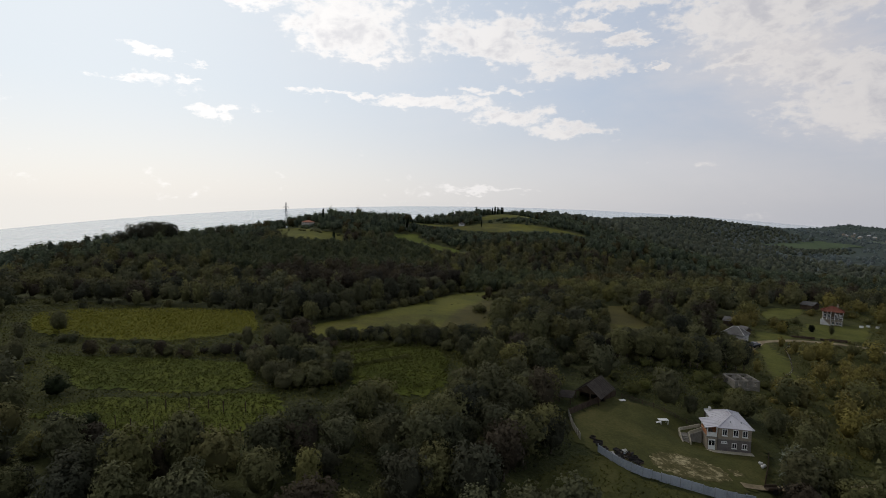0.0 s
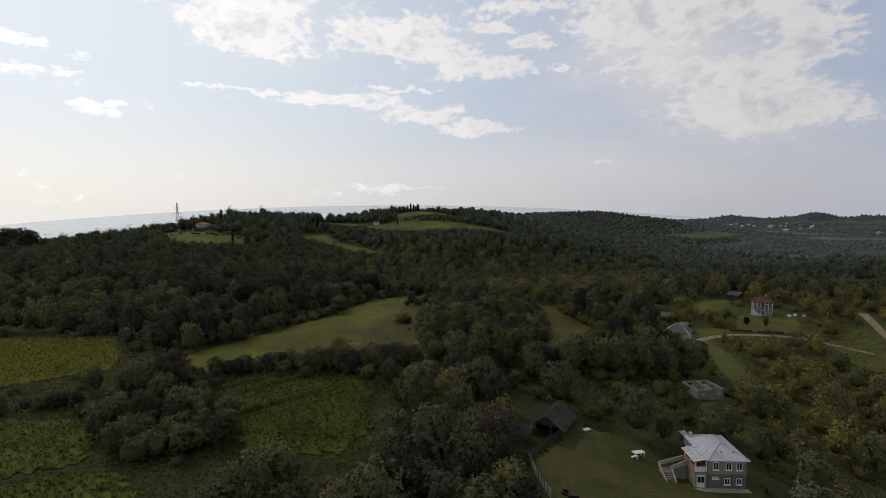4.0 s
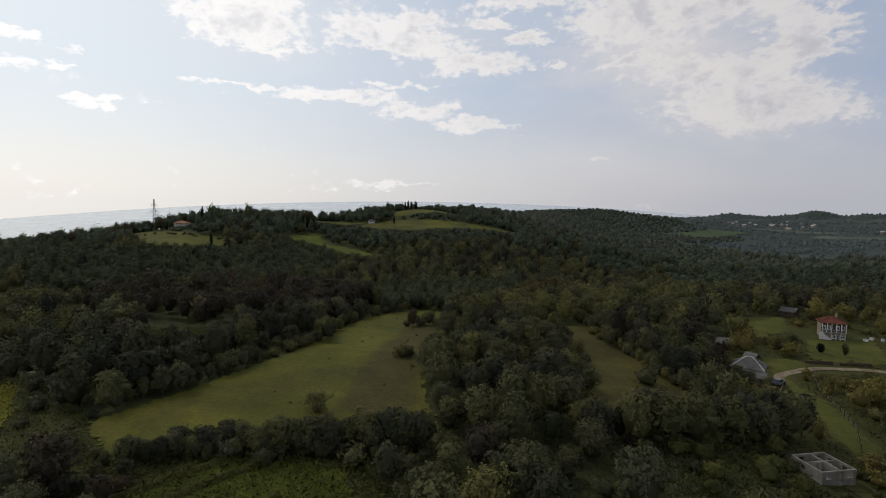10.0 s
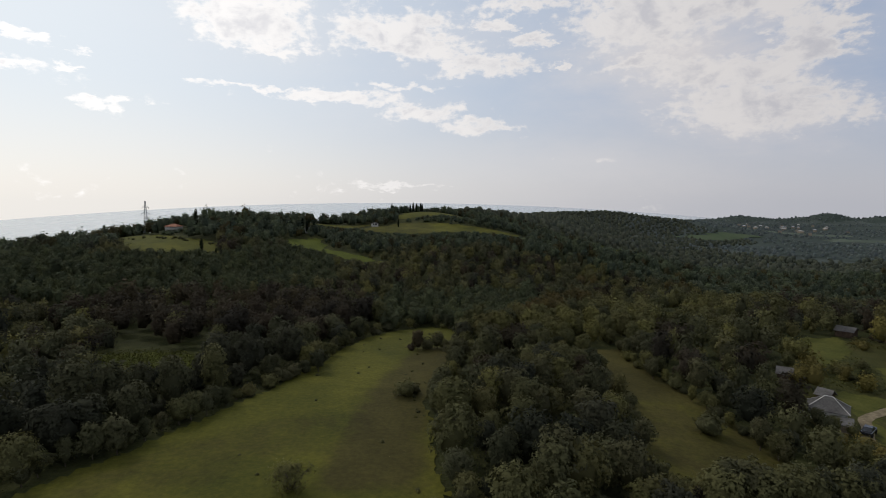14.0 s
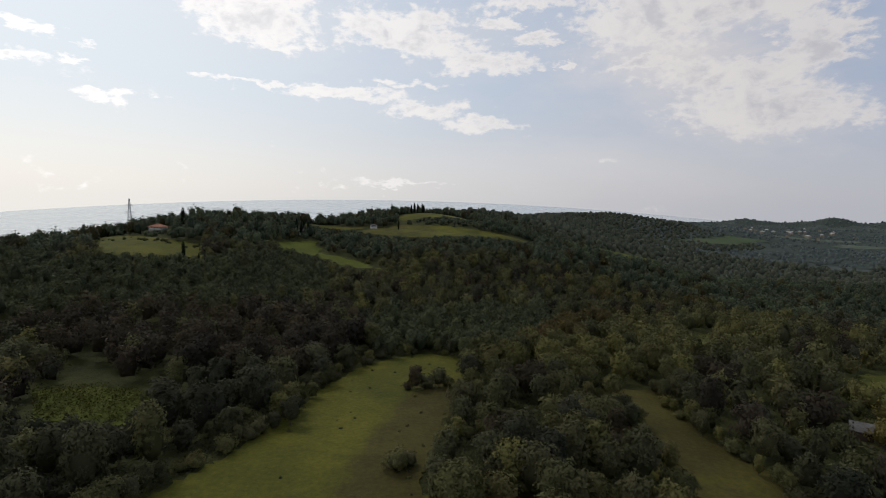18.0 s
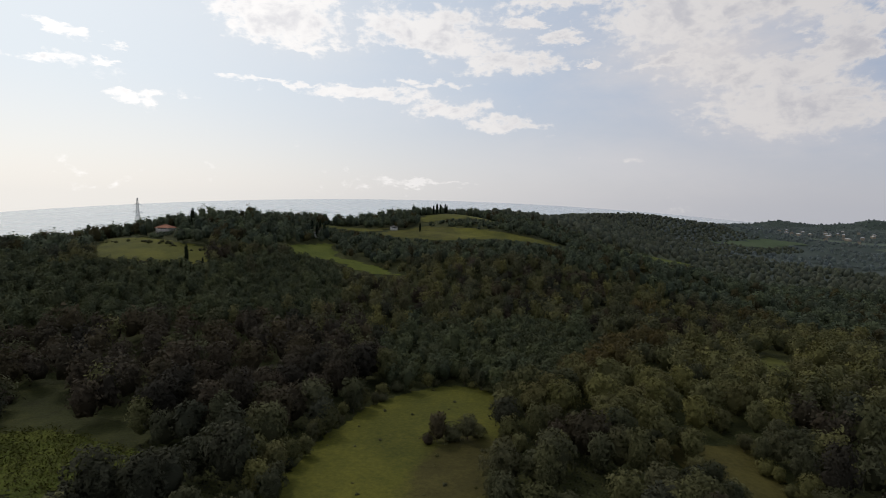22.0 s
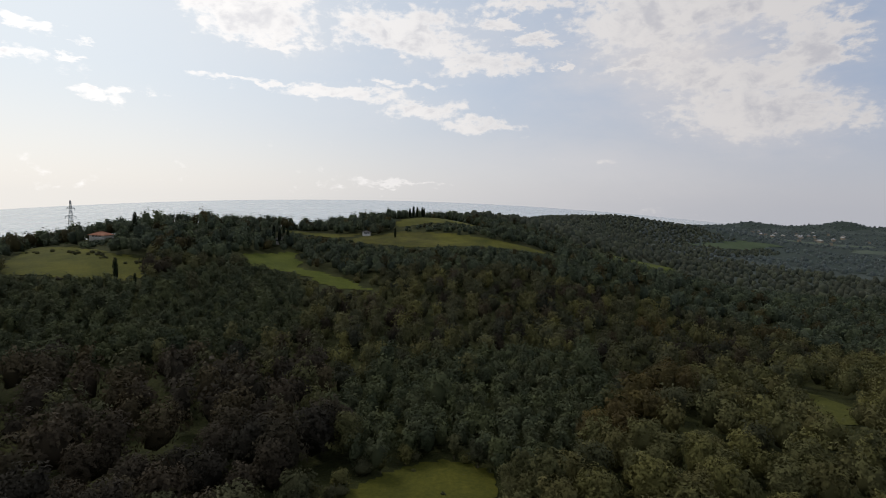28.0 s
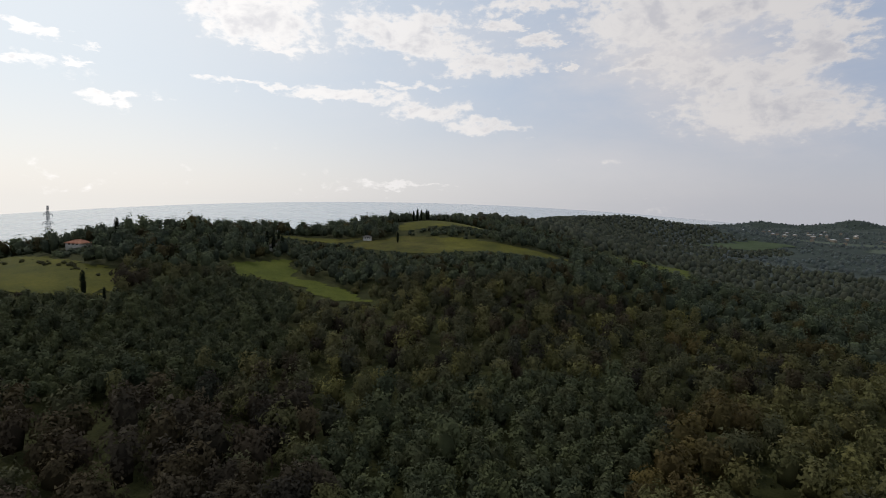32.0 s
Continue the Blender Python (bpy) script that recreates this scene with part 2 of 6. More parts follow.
def undergrowth_material():
    """Dark weedy earth by the fields; distance haze painted into the far hills' colour."""
    m, g, b = material("undergrowth", 0.9, 0.1)
    v = place_vec(g)
    wide, fine = g.noise(v, 0.12, 5.0, 0.6, 0.3), g.noise(v, 1.6, 4.0, 0.65)
    f = g.math("ADD", g.math("MULTIPLY", wide, 0.6), g.math("MULTIPLY", fine, 0.4))
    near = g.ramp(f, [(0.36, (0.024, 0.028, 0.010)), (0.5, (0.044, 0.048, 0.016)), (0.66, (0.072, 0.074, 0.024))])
    # haze tones for the land far off
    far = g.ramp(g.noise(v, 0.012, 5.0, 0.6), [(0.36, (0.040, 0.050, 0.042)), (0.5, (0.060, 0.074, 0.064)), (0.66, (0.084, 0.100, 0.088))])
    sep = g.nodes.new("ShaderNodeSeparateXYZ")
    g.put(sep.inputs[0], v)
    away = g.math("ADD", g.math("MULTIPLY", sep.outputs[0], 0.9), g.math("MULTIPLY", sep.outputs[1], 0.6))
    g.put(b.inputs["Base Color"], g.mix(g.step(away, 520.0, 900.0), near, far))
    bump(g, b, fine, 0.8, 0.5)
    return m


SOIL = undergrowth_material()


def meadow_material():
    """Green grass that turns to dry brown grass where the sward is thin."""
    m, g, b = material("meadow_grass", 0.9, 0.1)
    v = place_vec(g)
    att = g.nodes.new("ShaderNodeAttribute")
    att.attribute_name = "dry"
    wide, fine = g.noise(v, 0.07, 5.0, 0.6, 0.3), g.noise(v, 1.3, 5.0, 0.7)
    f = g.math("ADD", g.math("MULTIPLY", wide, 0.55), g.math("MULTIPLY", fine, 0.45))
    green = g.ramp(f, [(0.34, (0.048, 0.053, 0.010)), (0.5, (0.086, 0.086, 0.014)), (0.66, (0.136, 0.126, 0.020))])
    brown = g.ramp(f, [(0.34, (0.038, 0.034, 0.010)), (0.5, (0.061, 0.053, 0.015)), (0.66, (0.092, 0.080, 0.022))])
    ragged = g.math("ADD", att.outputs["Fac"], g.math("MULTIPLY", g.math("SUBTRACT", g.noise(v, 0.22, 5.0, 0.65), 0.5), 0.9))
    g.put(b.inputs["Base Color"], g.mix(g.step(ragged, 0.25, 0.8), green, brown))
    bump(g, b, fine, 0.8, 0.12)
    return m


GRASS = meadow_material()
YARD_GRASS = mottled("yard_grass", (0.034, 0.037, 0.011), (0.055, 0.056, 0.016), (0.092, 0.080, 0.028), 0.11, 2.2, relief=0.06)
GRASS_LAWN = mottled("lawn_grass", (0.050, 0.055, 0.012), (0.080, 0.084, 0.017), (0.118, 0.112, 0.028), 0.16, 2.2, relief=0.06)
CROP = mottled("crop_green", (0.052, 0.068, 0.010), (0.082, 0.098, 0.014), (0.112, 0.122, 0.020), 0.10, 1.2, relief=0.3)
CROP_YELLOW = mottled("crop_yellow", (0.080, 0.092, 0.012), (0.125, 0.130, 0.016), (0.170, 0.160, 0.024), 0.12, 1.4, relief=0.3)
# valley floor and fields: blue-grey distance haze is mixed into the base colours
VALLEY_HAZE = mottled("valley_floor", (0.032, 0.043, 0.036), (0.044, 0.058, 0.048), (0.062, 0.078, 0.064), 0.006, 0.05)
VALLEY_GREEN_HAZE = mottled("haze_painted_green_field", (0.050, 0.072, 0.034), (0.066, 0.090, 0.044), (0.084, 0.105, 0.056), 0.01, 0.08)
VALLEY_PALE_HAZE = mottled("haze_painted_stubble_field", (0.070, 0.088, 0.064), (0.092, 0.112, 0.080), (0.12, 0.14, 0.10), 0.01, 0.08)
TRACK = mottled("gravel_track", (0.13, 0.105, 0.065), (0.215, 0.172, 0.108), (0.32, 0.265, 0.175), 0.5, 3.0, relief=0.04)
SAND = mottled("bare_earth", (0.050, 0.047, 0.016), (0.085, 0.072, 0.030), (0.42, 0.36, 0.21), 0.45, 1.7, relief=0.05)


def water_material():
    m, g, b = material("sea_water", 0.18, 0.5)
    v = place_vec(g)
    n = g.noise(v, 0.004, 4.0, 0.6)
    g.put(b.inputs["Base Color"], g.ramp(n, [(0.35, (0.30, 0.38, 0.43)), (0.65, (0.38, 0.45, 0.49))]))
    bump(g, b, g.noise(v, 0.05, 5.0, 0.6), 0.25, 2.0)
    return m


SEA = water_material()

# ---- the lie of the land ----
RIDGE = [(-240, 430, 14), (-150, 455, 22), (-60, 520, 26), (-26, 583, 35), (32, 732, 34), (131, 1024, 16), (271, 1406, 17), (471, 1613, 18), (672, 1592, -5), (950, 1850, -30)]
FAR_HILLS = [(1071, 2509, -35), (1244, 2427, -19.5), (1299, 2397, -6), (1411, 2332, -19), (1497, 2277, -8), (1560, 2233, 9), (1607, 2199, -6), (1648, 2168, -24), (1693, 2132, -2.5), (1743, 2090, -4), (2143, 1790, 21), (2643, 990, 36)]
FOOTHILLS = [(1000, 2620, -36), (1400, 2420, -30), (1750, 2180, -27), (2143, 1830, -8), (2643, 990, 10)]
# broad swells: x, y, rise (150 m wide)
SWELLS = [
    (0, 150, 42.1), (-150, -150, 30.8), (300, 300, 28.0), (-300, 150, 13.9), (300, -150, 27.0), (-300, 450, -4.5),
    (450, 450, 30.4), (0, -150, 23.8), (450, 0, 7.8), (150, 450, -32.5), (-450, 450, -27.5), (-300, 300, 36.5),
    (-450, 150, -24.3),
]
# knolls and hollows: x, y, rise (66 m wide)
KNOLLS = [
    (-80, 280, -9.0), (-160, 360, 5.4), (80, 40, -7.2), (-160, -40, -4.0), (80, 440, 21.0), (-80, 440, -9.0),
    (160, 200, 3.0), (-160, 520, 18.3), (-160, 200, -7.7), (240, 440, -6.1), (-80, 520, -7.3), (-80, 40, 1.5),
    (80, 120, -3.7), (80, 360, -6.4), (-240, 280, 2.7), (-240, 40, 40.1), (-240, 520, -9.8), (240, 40, 3.1),
    (0, -40, -7.3), (240, 520, 16.6), (0, 520, 14.1), (160, 280, 13.9), (0, 360, 12.3), (80, 280, 6.1),
    (160, 440, 23.0), (-160, 40, -12.9), (160, 40, 3.3), (-240, 360, -19.1), (-240, 200, -11.8), (-80, 360, -8.0),
    (-240, 120, 19.6),
]


def along(x, y, a, b):
    dx, dy = b[0] - a[0], b[1] - a[1]
    u = np.clip(((x - a[0]) * dx + (y - a[1]) * dy) / (dx * dx + dy * dy), 0, 1)
    return a[2] + u * (b[2] - a[2]), np.hypot(x - a[0] - u * dx, y - a[1] - u * dy)


def height(x, y):
    x, y = np.asarray(x, float), np.asarray(y, float)
    seaward = np.minimum((y - 583) * 0.434 - (x + 26) * 0.9, (y - 440) * 0.81 - (x + 230) * 0.58)
    base = -45 - 55 / (1 + np.exp(np.clip(-(seaward - 90) / 40.0, -50, 50)))
    base = base - 330 / (1 + np.exp(np.clip(-(seaward - 900) / 90.0, -50, 50)))
    base = base - 260 / (1 + np.exp(np.clip(-(np.hypot(x, y) - 3150) / 90.0, -50, 50)))
    h = base
    for chain, wide in ((RIDGE, 190), (FAR_HILLS, 120), (FOOTHILLS, 420)):
        for a, b in zip(chain, chain[1:]):
            z, d = along(x, y, a, b)
            h = np.maximum(h, base + (z - base) * np.exp(-((d / wide) ** 2)))
    for hills, wide in ((SWELLS, 150), (KNOLLS, 66)):
        for cx, cy, rise in hills:
            h = h + rise * np.exp(-((x - cx) ** 2 + (y - cy) ** 2) / (2 * wide * wide))
    # the round top behind the ridge field
    h = h + 2.5 * np.exp(-(((x + 14) / 46) ** 2 + ((y - 586) / 30) ** 2))
    # the levelled ground under the yard's house
    level = np.exp(-((((x - 35) / 8.5) ** 2 + ((y - 99) / 8.5) ** 2) ** 2))
    return h * (1 - level) + 0.9 * level


def ground_z(x, y):
    return float(height(x, y))


# ---- mesh helpers ----
def mesh_from(name, verts, faces, mat, smooth=False, tint=None, normals=None):
    verts, faces = np.asarray(verts, np.float32), np.asarray(faces, np.int32)
    me = bpy.data.meshes.new(name)
    n, k = faces.shape
    me.vertices.add(len(verts))
    me.vertices.foreach_set("co", verts.ravel())
    me.loops.add(n * k)
    me.loops.foreach_set("vertex_index", faces.ravel())
    me.polygons.add(n)
    me.polygons.foreach_set("loop_start", np.arange(0, n * k, k, dtype=np.int32))
    me.polygons.foreach_set("use_smooth", np.full(n, smooth, dtype=bool))
    if tint is not None:
        me.attributes.new("tint", "FLOAT", "POINT").data.foreach_set("value", np.asarray(tint, np.float32))
    if normals is not None:
        me.attributes.new("custom_normal", "FLOAT_VECTOR", "POINT").data.foreach_set("vector", np.asarray(normals, np.float32).ravel())
    me.materials.append(mat)
    me.update(calc_edges=True)
    me.validate()
    return me


def inside(px, py, poly):
    hit = np.zeros(np.shape(px), bool)
    for (x0, y0), (x1, y1) in zip(poly, poly[1:] + poly[:1]):
        if y0 == y1:
            continue
        cross = ((y0 > py) != (y1 > py)) & (px < (x1 - x0) * (py - y0) / (y1 - y0) + x0)
        hit ^= cross
    return hit


def part(name, bm, mat, parent, label=""):
    me = bpy.data.meshes.new(name)
    bm.to_mesh(me)
    bm.free()
    me.materials.append(mat)
    ob = new(name, me)
    ob.parent = parent
    return tagged(ob, label)


# ---- fields ----
FIELDS = {
    "meadow": ([(-58, 132), (-47, 121), (-42, 128), (-35, 130), (-24, 130), (-12, 126), (-7, 132), (-10, 169), (-6, 190), (-3.5, 205), (-3, 226), (-3, 236), (-6, 241.5), (-11, 243.5), (-17.5, 240), (-22.5, 235), (-26, 230), (-29, 221), (-33, 207), (-35, 193), (-39, 173), (-45, 156), (-49, 146)], GRASS, 1.0),
    "cut_field": ([(26, 214), (42, 217), (40, 200), (43, 180), (45, 165), (45, 152), (38, 147), (25, 145), (20, 152), (24, 175), (26, 196)], GRASS, 1.0),
    "yellow_crop": ([(-137, 131), (-135, 145), (-113, 156), (-80, 149), (-66, 125), (-83, 115), (-108, 116), (-123, 117)], CROP_YELLOW, 1.0),
    "green_crop": ([(-105, 102), (-70, 101), (-57, 100), (-50, 93), (-48, 88), (-56, 84), (-78, 84)], CROP, 1.0),
    "near_crop": ([(-78, 72), (-72, 80), (-55, 82), (-47, 86), (-42, 86), (-37, 78), (-44, 68), (-56, 65)], CROP, 1.0),
    "terrace_crop": ([(-42, 112), (-38, 117), (-28, 121), (-20, 119), (-15, 112), (-14, 100), (-17, 92), (-28, 90), (-33, 98), (-38, 104)], CROP, 1.0),
    "glade": ([(-93, 208), (-80, 211), (-59, 201), (-55, 193), (-60, 186), (-78, 189)], CROP, 1.0),
    "yard": ([(9, 95), (19, 109), (30, 106), (42, 101), (41, 90), (38, 84), (29, 78), (18, 79), (12, 82), (9, 86)], YARD_GRASS, 0.8),
    "lower_grass": ([(-2, 66), (4, 74), (9, 81), (12.5, 81.5), (18, 77.8), (29, 76), (36, 76.5), (34, 68), (20, 63), (6, 62)], YARD_GRASS, 0.9),
    "clearing": ([(73, 266), (80, 268), (91, 284), (91, 298), (84, 292), (75, 279)], GRASS_LAWN, 1.2),
    "garden_ground": ([(45, 98), (70, 92), (180, 200), (180, 240), (90, 225), (62, 180), (56, 150)], YARD_GRASS, 2.0),
    "far_lawn": ([(88, 207), (90, 219), (100, 233), (112, 234), (104, 219), (95, 211)], GRASS_LAWN, 1.2),
    "upper_lawn": ([(90, 189), (101, 207), (109, 206), (122, 209), (109, 187), (97, 187)], GRASS_LAWN, 1.2),
    "lower_lawn": ([(77, 190), (88, 186), (74, 174), (73, 158), (68, 141), (61, 136), (67, 161)], GRASS_LAWN, 1.2),
    "orchard_grass": ([(112, 178), (136, 196), (124, 172), (112, 152), (104, 158)], GRASS_LAWN, 1.6),
    "hill_field": ([(-177, 359), (-208, 416), (-160, 384), (-130, 375), (-123, 348), (-130, 342), (-162, 340)], GRASS, 3.0),
    "saddle_field": ([(-110, 421), (-90, 446), (-80, 418), (-59, 410), (-40, 388), (-52, 386), (-79, 405), (-102, 403)], CROP, 3.0),
    "ridge_field": ([(-71, 492), (-42, 523), (23, 505), (47, 497), (65, 481), (20, 480), (-24, 470), (-59, 483)], GRASS, 3.0),
    "hilltop_field": ([(-45, 545), (-38, 535), (-18, 545), (4, 552), (30, 560), (34, 578), (10, 586), (-22, 580), (-40, 566)], GRASS, 3.0),
    "shelf_field": ([(-126, 498), (-99, 507), (-64, 518), (-75, 493)], GRASS, 4.0),
    "young_plantation": ([(125, 661), (184, 723), (259, 769), (227, 681), (170, 683)], CROP, 6.0),
    "valley_field": ([(520, 1330), (700, 1420), (790, 1380), (640, 1290)], VALLEY_GREEN_HAZE, 20.0),
    "valley_floor": ([(560, 1080), (640, 1500), (1100, 2520), (1900, 2300), (2200, 1500), (1500, 750), (760, 600)], VALLEY_HAZE, 28.0),
    "valley_stubble": ([(900, 1330), (980, 1420), (1420, 1230), (1330, 1150)], VALLEY_PALE_HAZE, 24.0),
    "valley_meadow": ([(760, 1560), (800, 1640), (1150, 1560), (1080, 1490)], VALLEY_PALE_HAZE, 24.0),
    "valley_strip": ([(1000, 1130), (1040, 1180), (1290, 1020), (1250, 980)], VALLEY_PALE_HAZE, 24.0),
}


# dry grass on the fields: outline, share
DRY = [
    ([(-23, 136), (-9, 138), (-10, 169), (-5, 190), (-3, 214), (-11, 214), (-14.5, 206), (-17.5, 192), (-20, 178), (-22, 164)], 0.95), ([(-72, 120), (-52, 122), (-20, 150), (-22, 164), (-34, 160), (-46, 150)], 0.48),
    ([(18, 176), (50, 176), (50, 222), (18, 222)], 0.98), ([(18, 140), (50, 140), (50, 178), (18, 178)], 0.68), ([(-200, 330), (-200, 378), (-120, 378), (-110, 330)], 0.18), ([(-80, 470), (-80, 530), (-12, 530), (-8, 470)], 0.48), ([(-12, 470), (-12, 530), (70, 510), (70, 470)], 0.25),
]


def build_ground():
    n, wide, bend = 130, 4950.0, 5.0
    u = np.linspace(-1, 1, 2 * n + 1)
    s = wide * np.sinh(bend * u) / np.sinh(bend)
    gx, gy = np.meshgrid(s, s + 170)
    gz = height(gx, gy)
    verts = np.stack([gx, gy, gz], -1).reshape(-1, 3)
    m = 2 * n + 1
    i, j = np.meshgrid(np.arange(m - 1), np.arange(m - 1))
    a = (j * m + i).ravel()
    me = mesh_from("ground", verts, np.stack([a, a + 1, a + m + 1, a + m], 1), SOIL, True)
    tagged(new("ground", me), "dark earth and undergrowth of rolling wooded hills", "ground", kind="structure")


def build_field(name, poly, mat, cell):
    xs, ys = [p[0] for p in poly], [p[1] for p in poly]
    nx, ny = int((max(xs) - min(xs)) / cell) + 2, int((max(ys) - min(ys)) / cell) + 2
    gx, gy = np.meshgrid(min(xs) - cell / 2 + cell * np.arange(nx + 1), min(ys) - cell / 2 + cell * np.arange(ny + 1))
    rng = np.random.RandomState(len(name))
    gx, gy = gx + rng.uniform(-0.35, 0.35, gx.shape) * cell, gy + rng.uniform(-0.35, 0.35, gy.shape) * cell
    wob = np.sin(gx * 0.37) * 0.35 + np.sin(gy * 0.31) * 0.35
    ok = inside(gx[:-1, :-1] + cell / 2 + wob[:-1, :-1], gy[:-1, :-1] + cell / 2 + wob[:-1, :-1], poly)
    lift = {"garden_ground": 0.02, "bare_patch": 0.15, "bare_spot": 0.15, "valley_floor": -0.6, "valley_field": 1.2}.get(name, 0.10) + 0.05 * cell
    verts = np.stack([gx, gy, height(gx, gy) + lift], -1).reshape(-1, 3)
    j, i = np.nonzero(ok)
    a = j * (nx + 1) + i
    me = mesh_from(name, verts, np.stack([a, a + 1, a + nx + 2, a + nx + 1], 1), mat, True)
    if mat is GRASS:
        share = np.zeros(gx.shape)
        for outline, most in DRY:
            soft = sum(inside(gx + r * math.cos(q), gy + r * math.sin(q), outline).astype(float) for r in (1.2, 3.0, 5.0) for q in np.arange(8) * 0.785) / 24
            share = np.maximum(share, soft * most)
        me.attributes.new("dry", "FLOAT", "POINT").data.foreach_set("value", share.ravel().astype(np.float32))
    return new(name, me)


def build_sea():
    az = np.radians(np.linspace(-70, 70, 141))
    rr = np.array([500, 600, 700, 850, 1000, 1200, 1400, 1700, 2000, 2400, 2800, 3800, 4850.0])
    # sheet tilted and bowed at the sides so its horizon fits the camera's view
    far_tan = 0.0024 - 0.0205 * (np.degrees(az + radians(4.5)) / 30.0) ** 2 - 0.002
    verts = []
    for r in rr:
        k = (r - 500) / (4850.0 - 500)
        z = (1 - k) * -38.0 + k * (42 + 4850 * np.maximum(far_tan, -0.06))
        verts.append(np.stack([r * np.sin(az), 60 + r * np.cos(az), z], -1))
    m = len(az)
    i, j = np.meshgrid(np.arange(m - 1), np.arange(len(rr) - 1))
    a = (j * m + i).ravel()
    at = np.concatenate(verts)[a]
    shore = np.minimum((at[:, 1] - 583) * 0.434 - (at[:, 0] + 26) * 0.9, (at[:, 1] - 440) * 0.81 - (at[:, 0] + 230) * 0.58)
    a = a[(shore > 130) | (np.hypot(at[:, 0], at[:, 1]) > 2700)]
    me = mesh_from("sea", np.concatenate(verts), np.stack([a, a + m, a + m + 1, a + 1], 1), SEA, True)
    tagged(new("sea", me), "calm pale blue-grey sea under a hazy horizon", "sea", kind="structure")


build_ground()
FIELD_LABEL = {
    GRASS: "yellow-green open grass field with dry brownish parts",
    GRASS_LAWN: "short green grass beside the houses", YARD_GRASS: "short green grass beside the houses", CROP: "bright green crop field among hedges", CROP_YELLOW: "yellow-green ripening crop field behind a hedge",
    VALLEY_GREEN_HAZE: "green field in the far valley with haze painted into its colour", VALLEY_HAZE: "blue-green floor of the far valley with haze painted into its colour", VALLEY_PALE_HAZE: "pale stubble field in the far valley with haze painted into its colour"}
for key, (poly, mat, cell) in FIELDS.items():
    tagged(build_field(key, poly, mat, cell), FIELD_LABEL[mat], "field", kind="structure")
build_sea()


# ---- trees ----
def ico(sub):
    bm = bmesh.new()
    bmesh.ops.create_icosphere(bm, subdivisions=sub, radius=1.0)
    v = np.array([p.co[:] for p in bm.verts])
    f = np.array([[p.index for p in q.verts] for q in bm.faces])
    bm.free()
    # turned to rest on a face, not on a point
    down = Vector(v[f[0]].mean(axis=0)).rotation_difference(Vector((0, 0, -1))).to_matrix()
    return v @ np.array(down).T, f


ICO = {s: ico(s) for s in (1, 2, 3)}


def lumpy(rng, v, amount):
    """Swell and dent a unit sphere with a few random waves."""
    out = np.ones(len(v))
    for k in range(7):
        w = rng.normal(size=3) * (1.6 + 0.9 * k)
        out += amount / (1 + 0.35 * k) * np.sin(v @ w + rng.uniform(0, 6.3))
    return v * out[:, None]


def unit(v):
    return v / (np.linalg.norm(v, axis=-1, keepdims=True) + 1e-9)


def sprays(rng, centres, normals, size, slim=0.8, ruffle=0.38):
    """Small pointed leaf sprays, facing roughly outwards and shaded with the mass that they clothe: corners, triangles, shading normals."""
    n = len(centres)
    facing = unit(normals + ruffle * rng.normal(size=(n, 3)))
    t = unit(np.cross(facing, rng.normal(size=(n, 3))))
    b = np.cross(facing, t)
    s = size * rng.uniform(0.6, 1.35, (n, 1))
    v = np.stack([centres - t * s * 0.5 * slim, centres + t * s * 0.5 * slim, centres + b * s], 1).reshape(-1, 3)
    return v, np.arange(3 * n).reshape(-1, 3), np.repeat(unit(normals + 0.15 * rng.normal(size=(n, 3))), 3, axis=0)


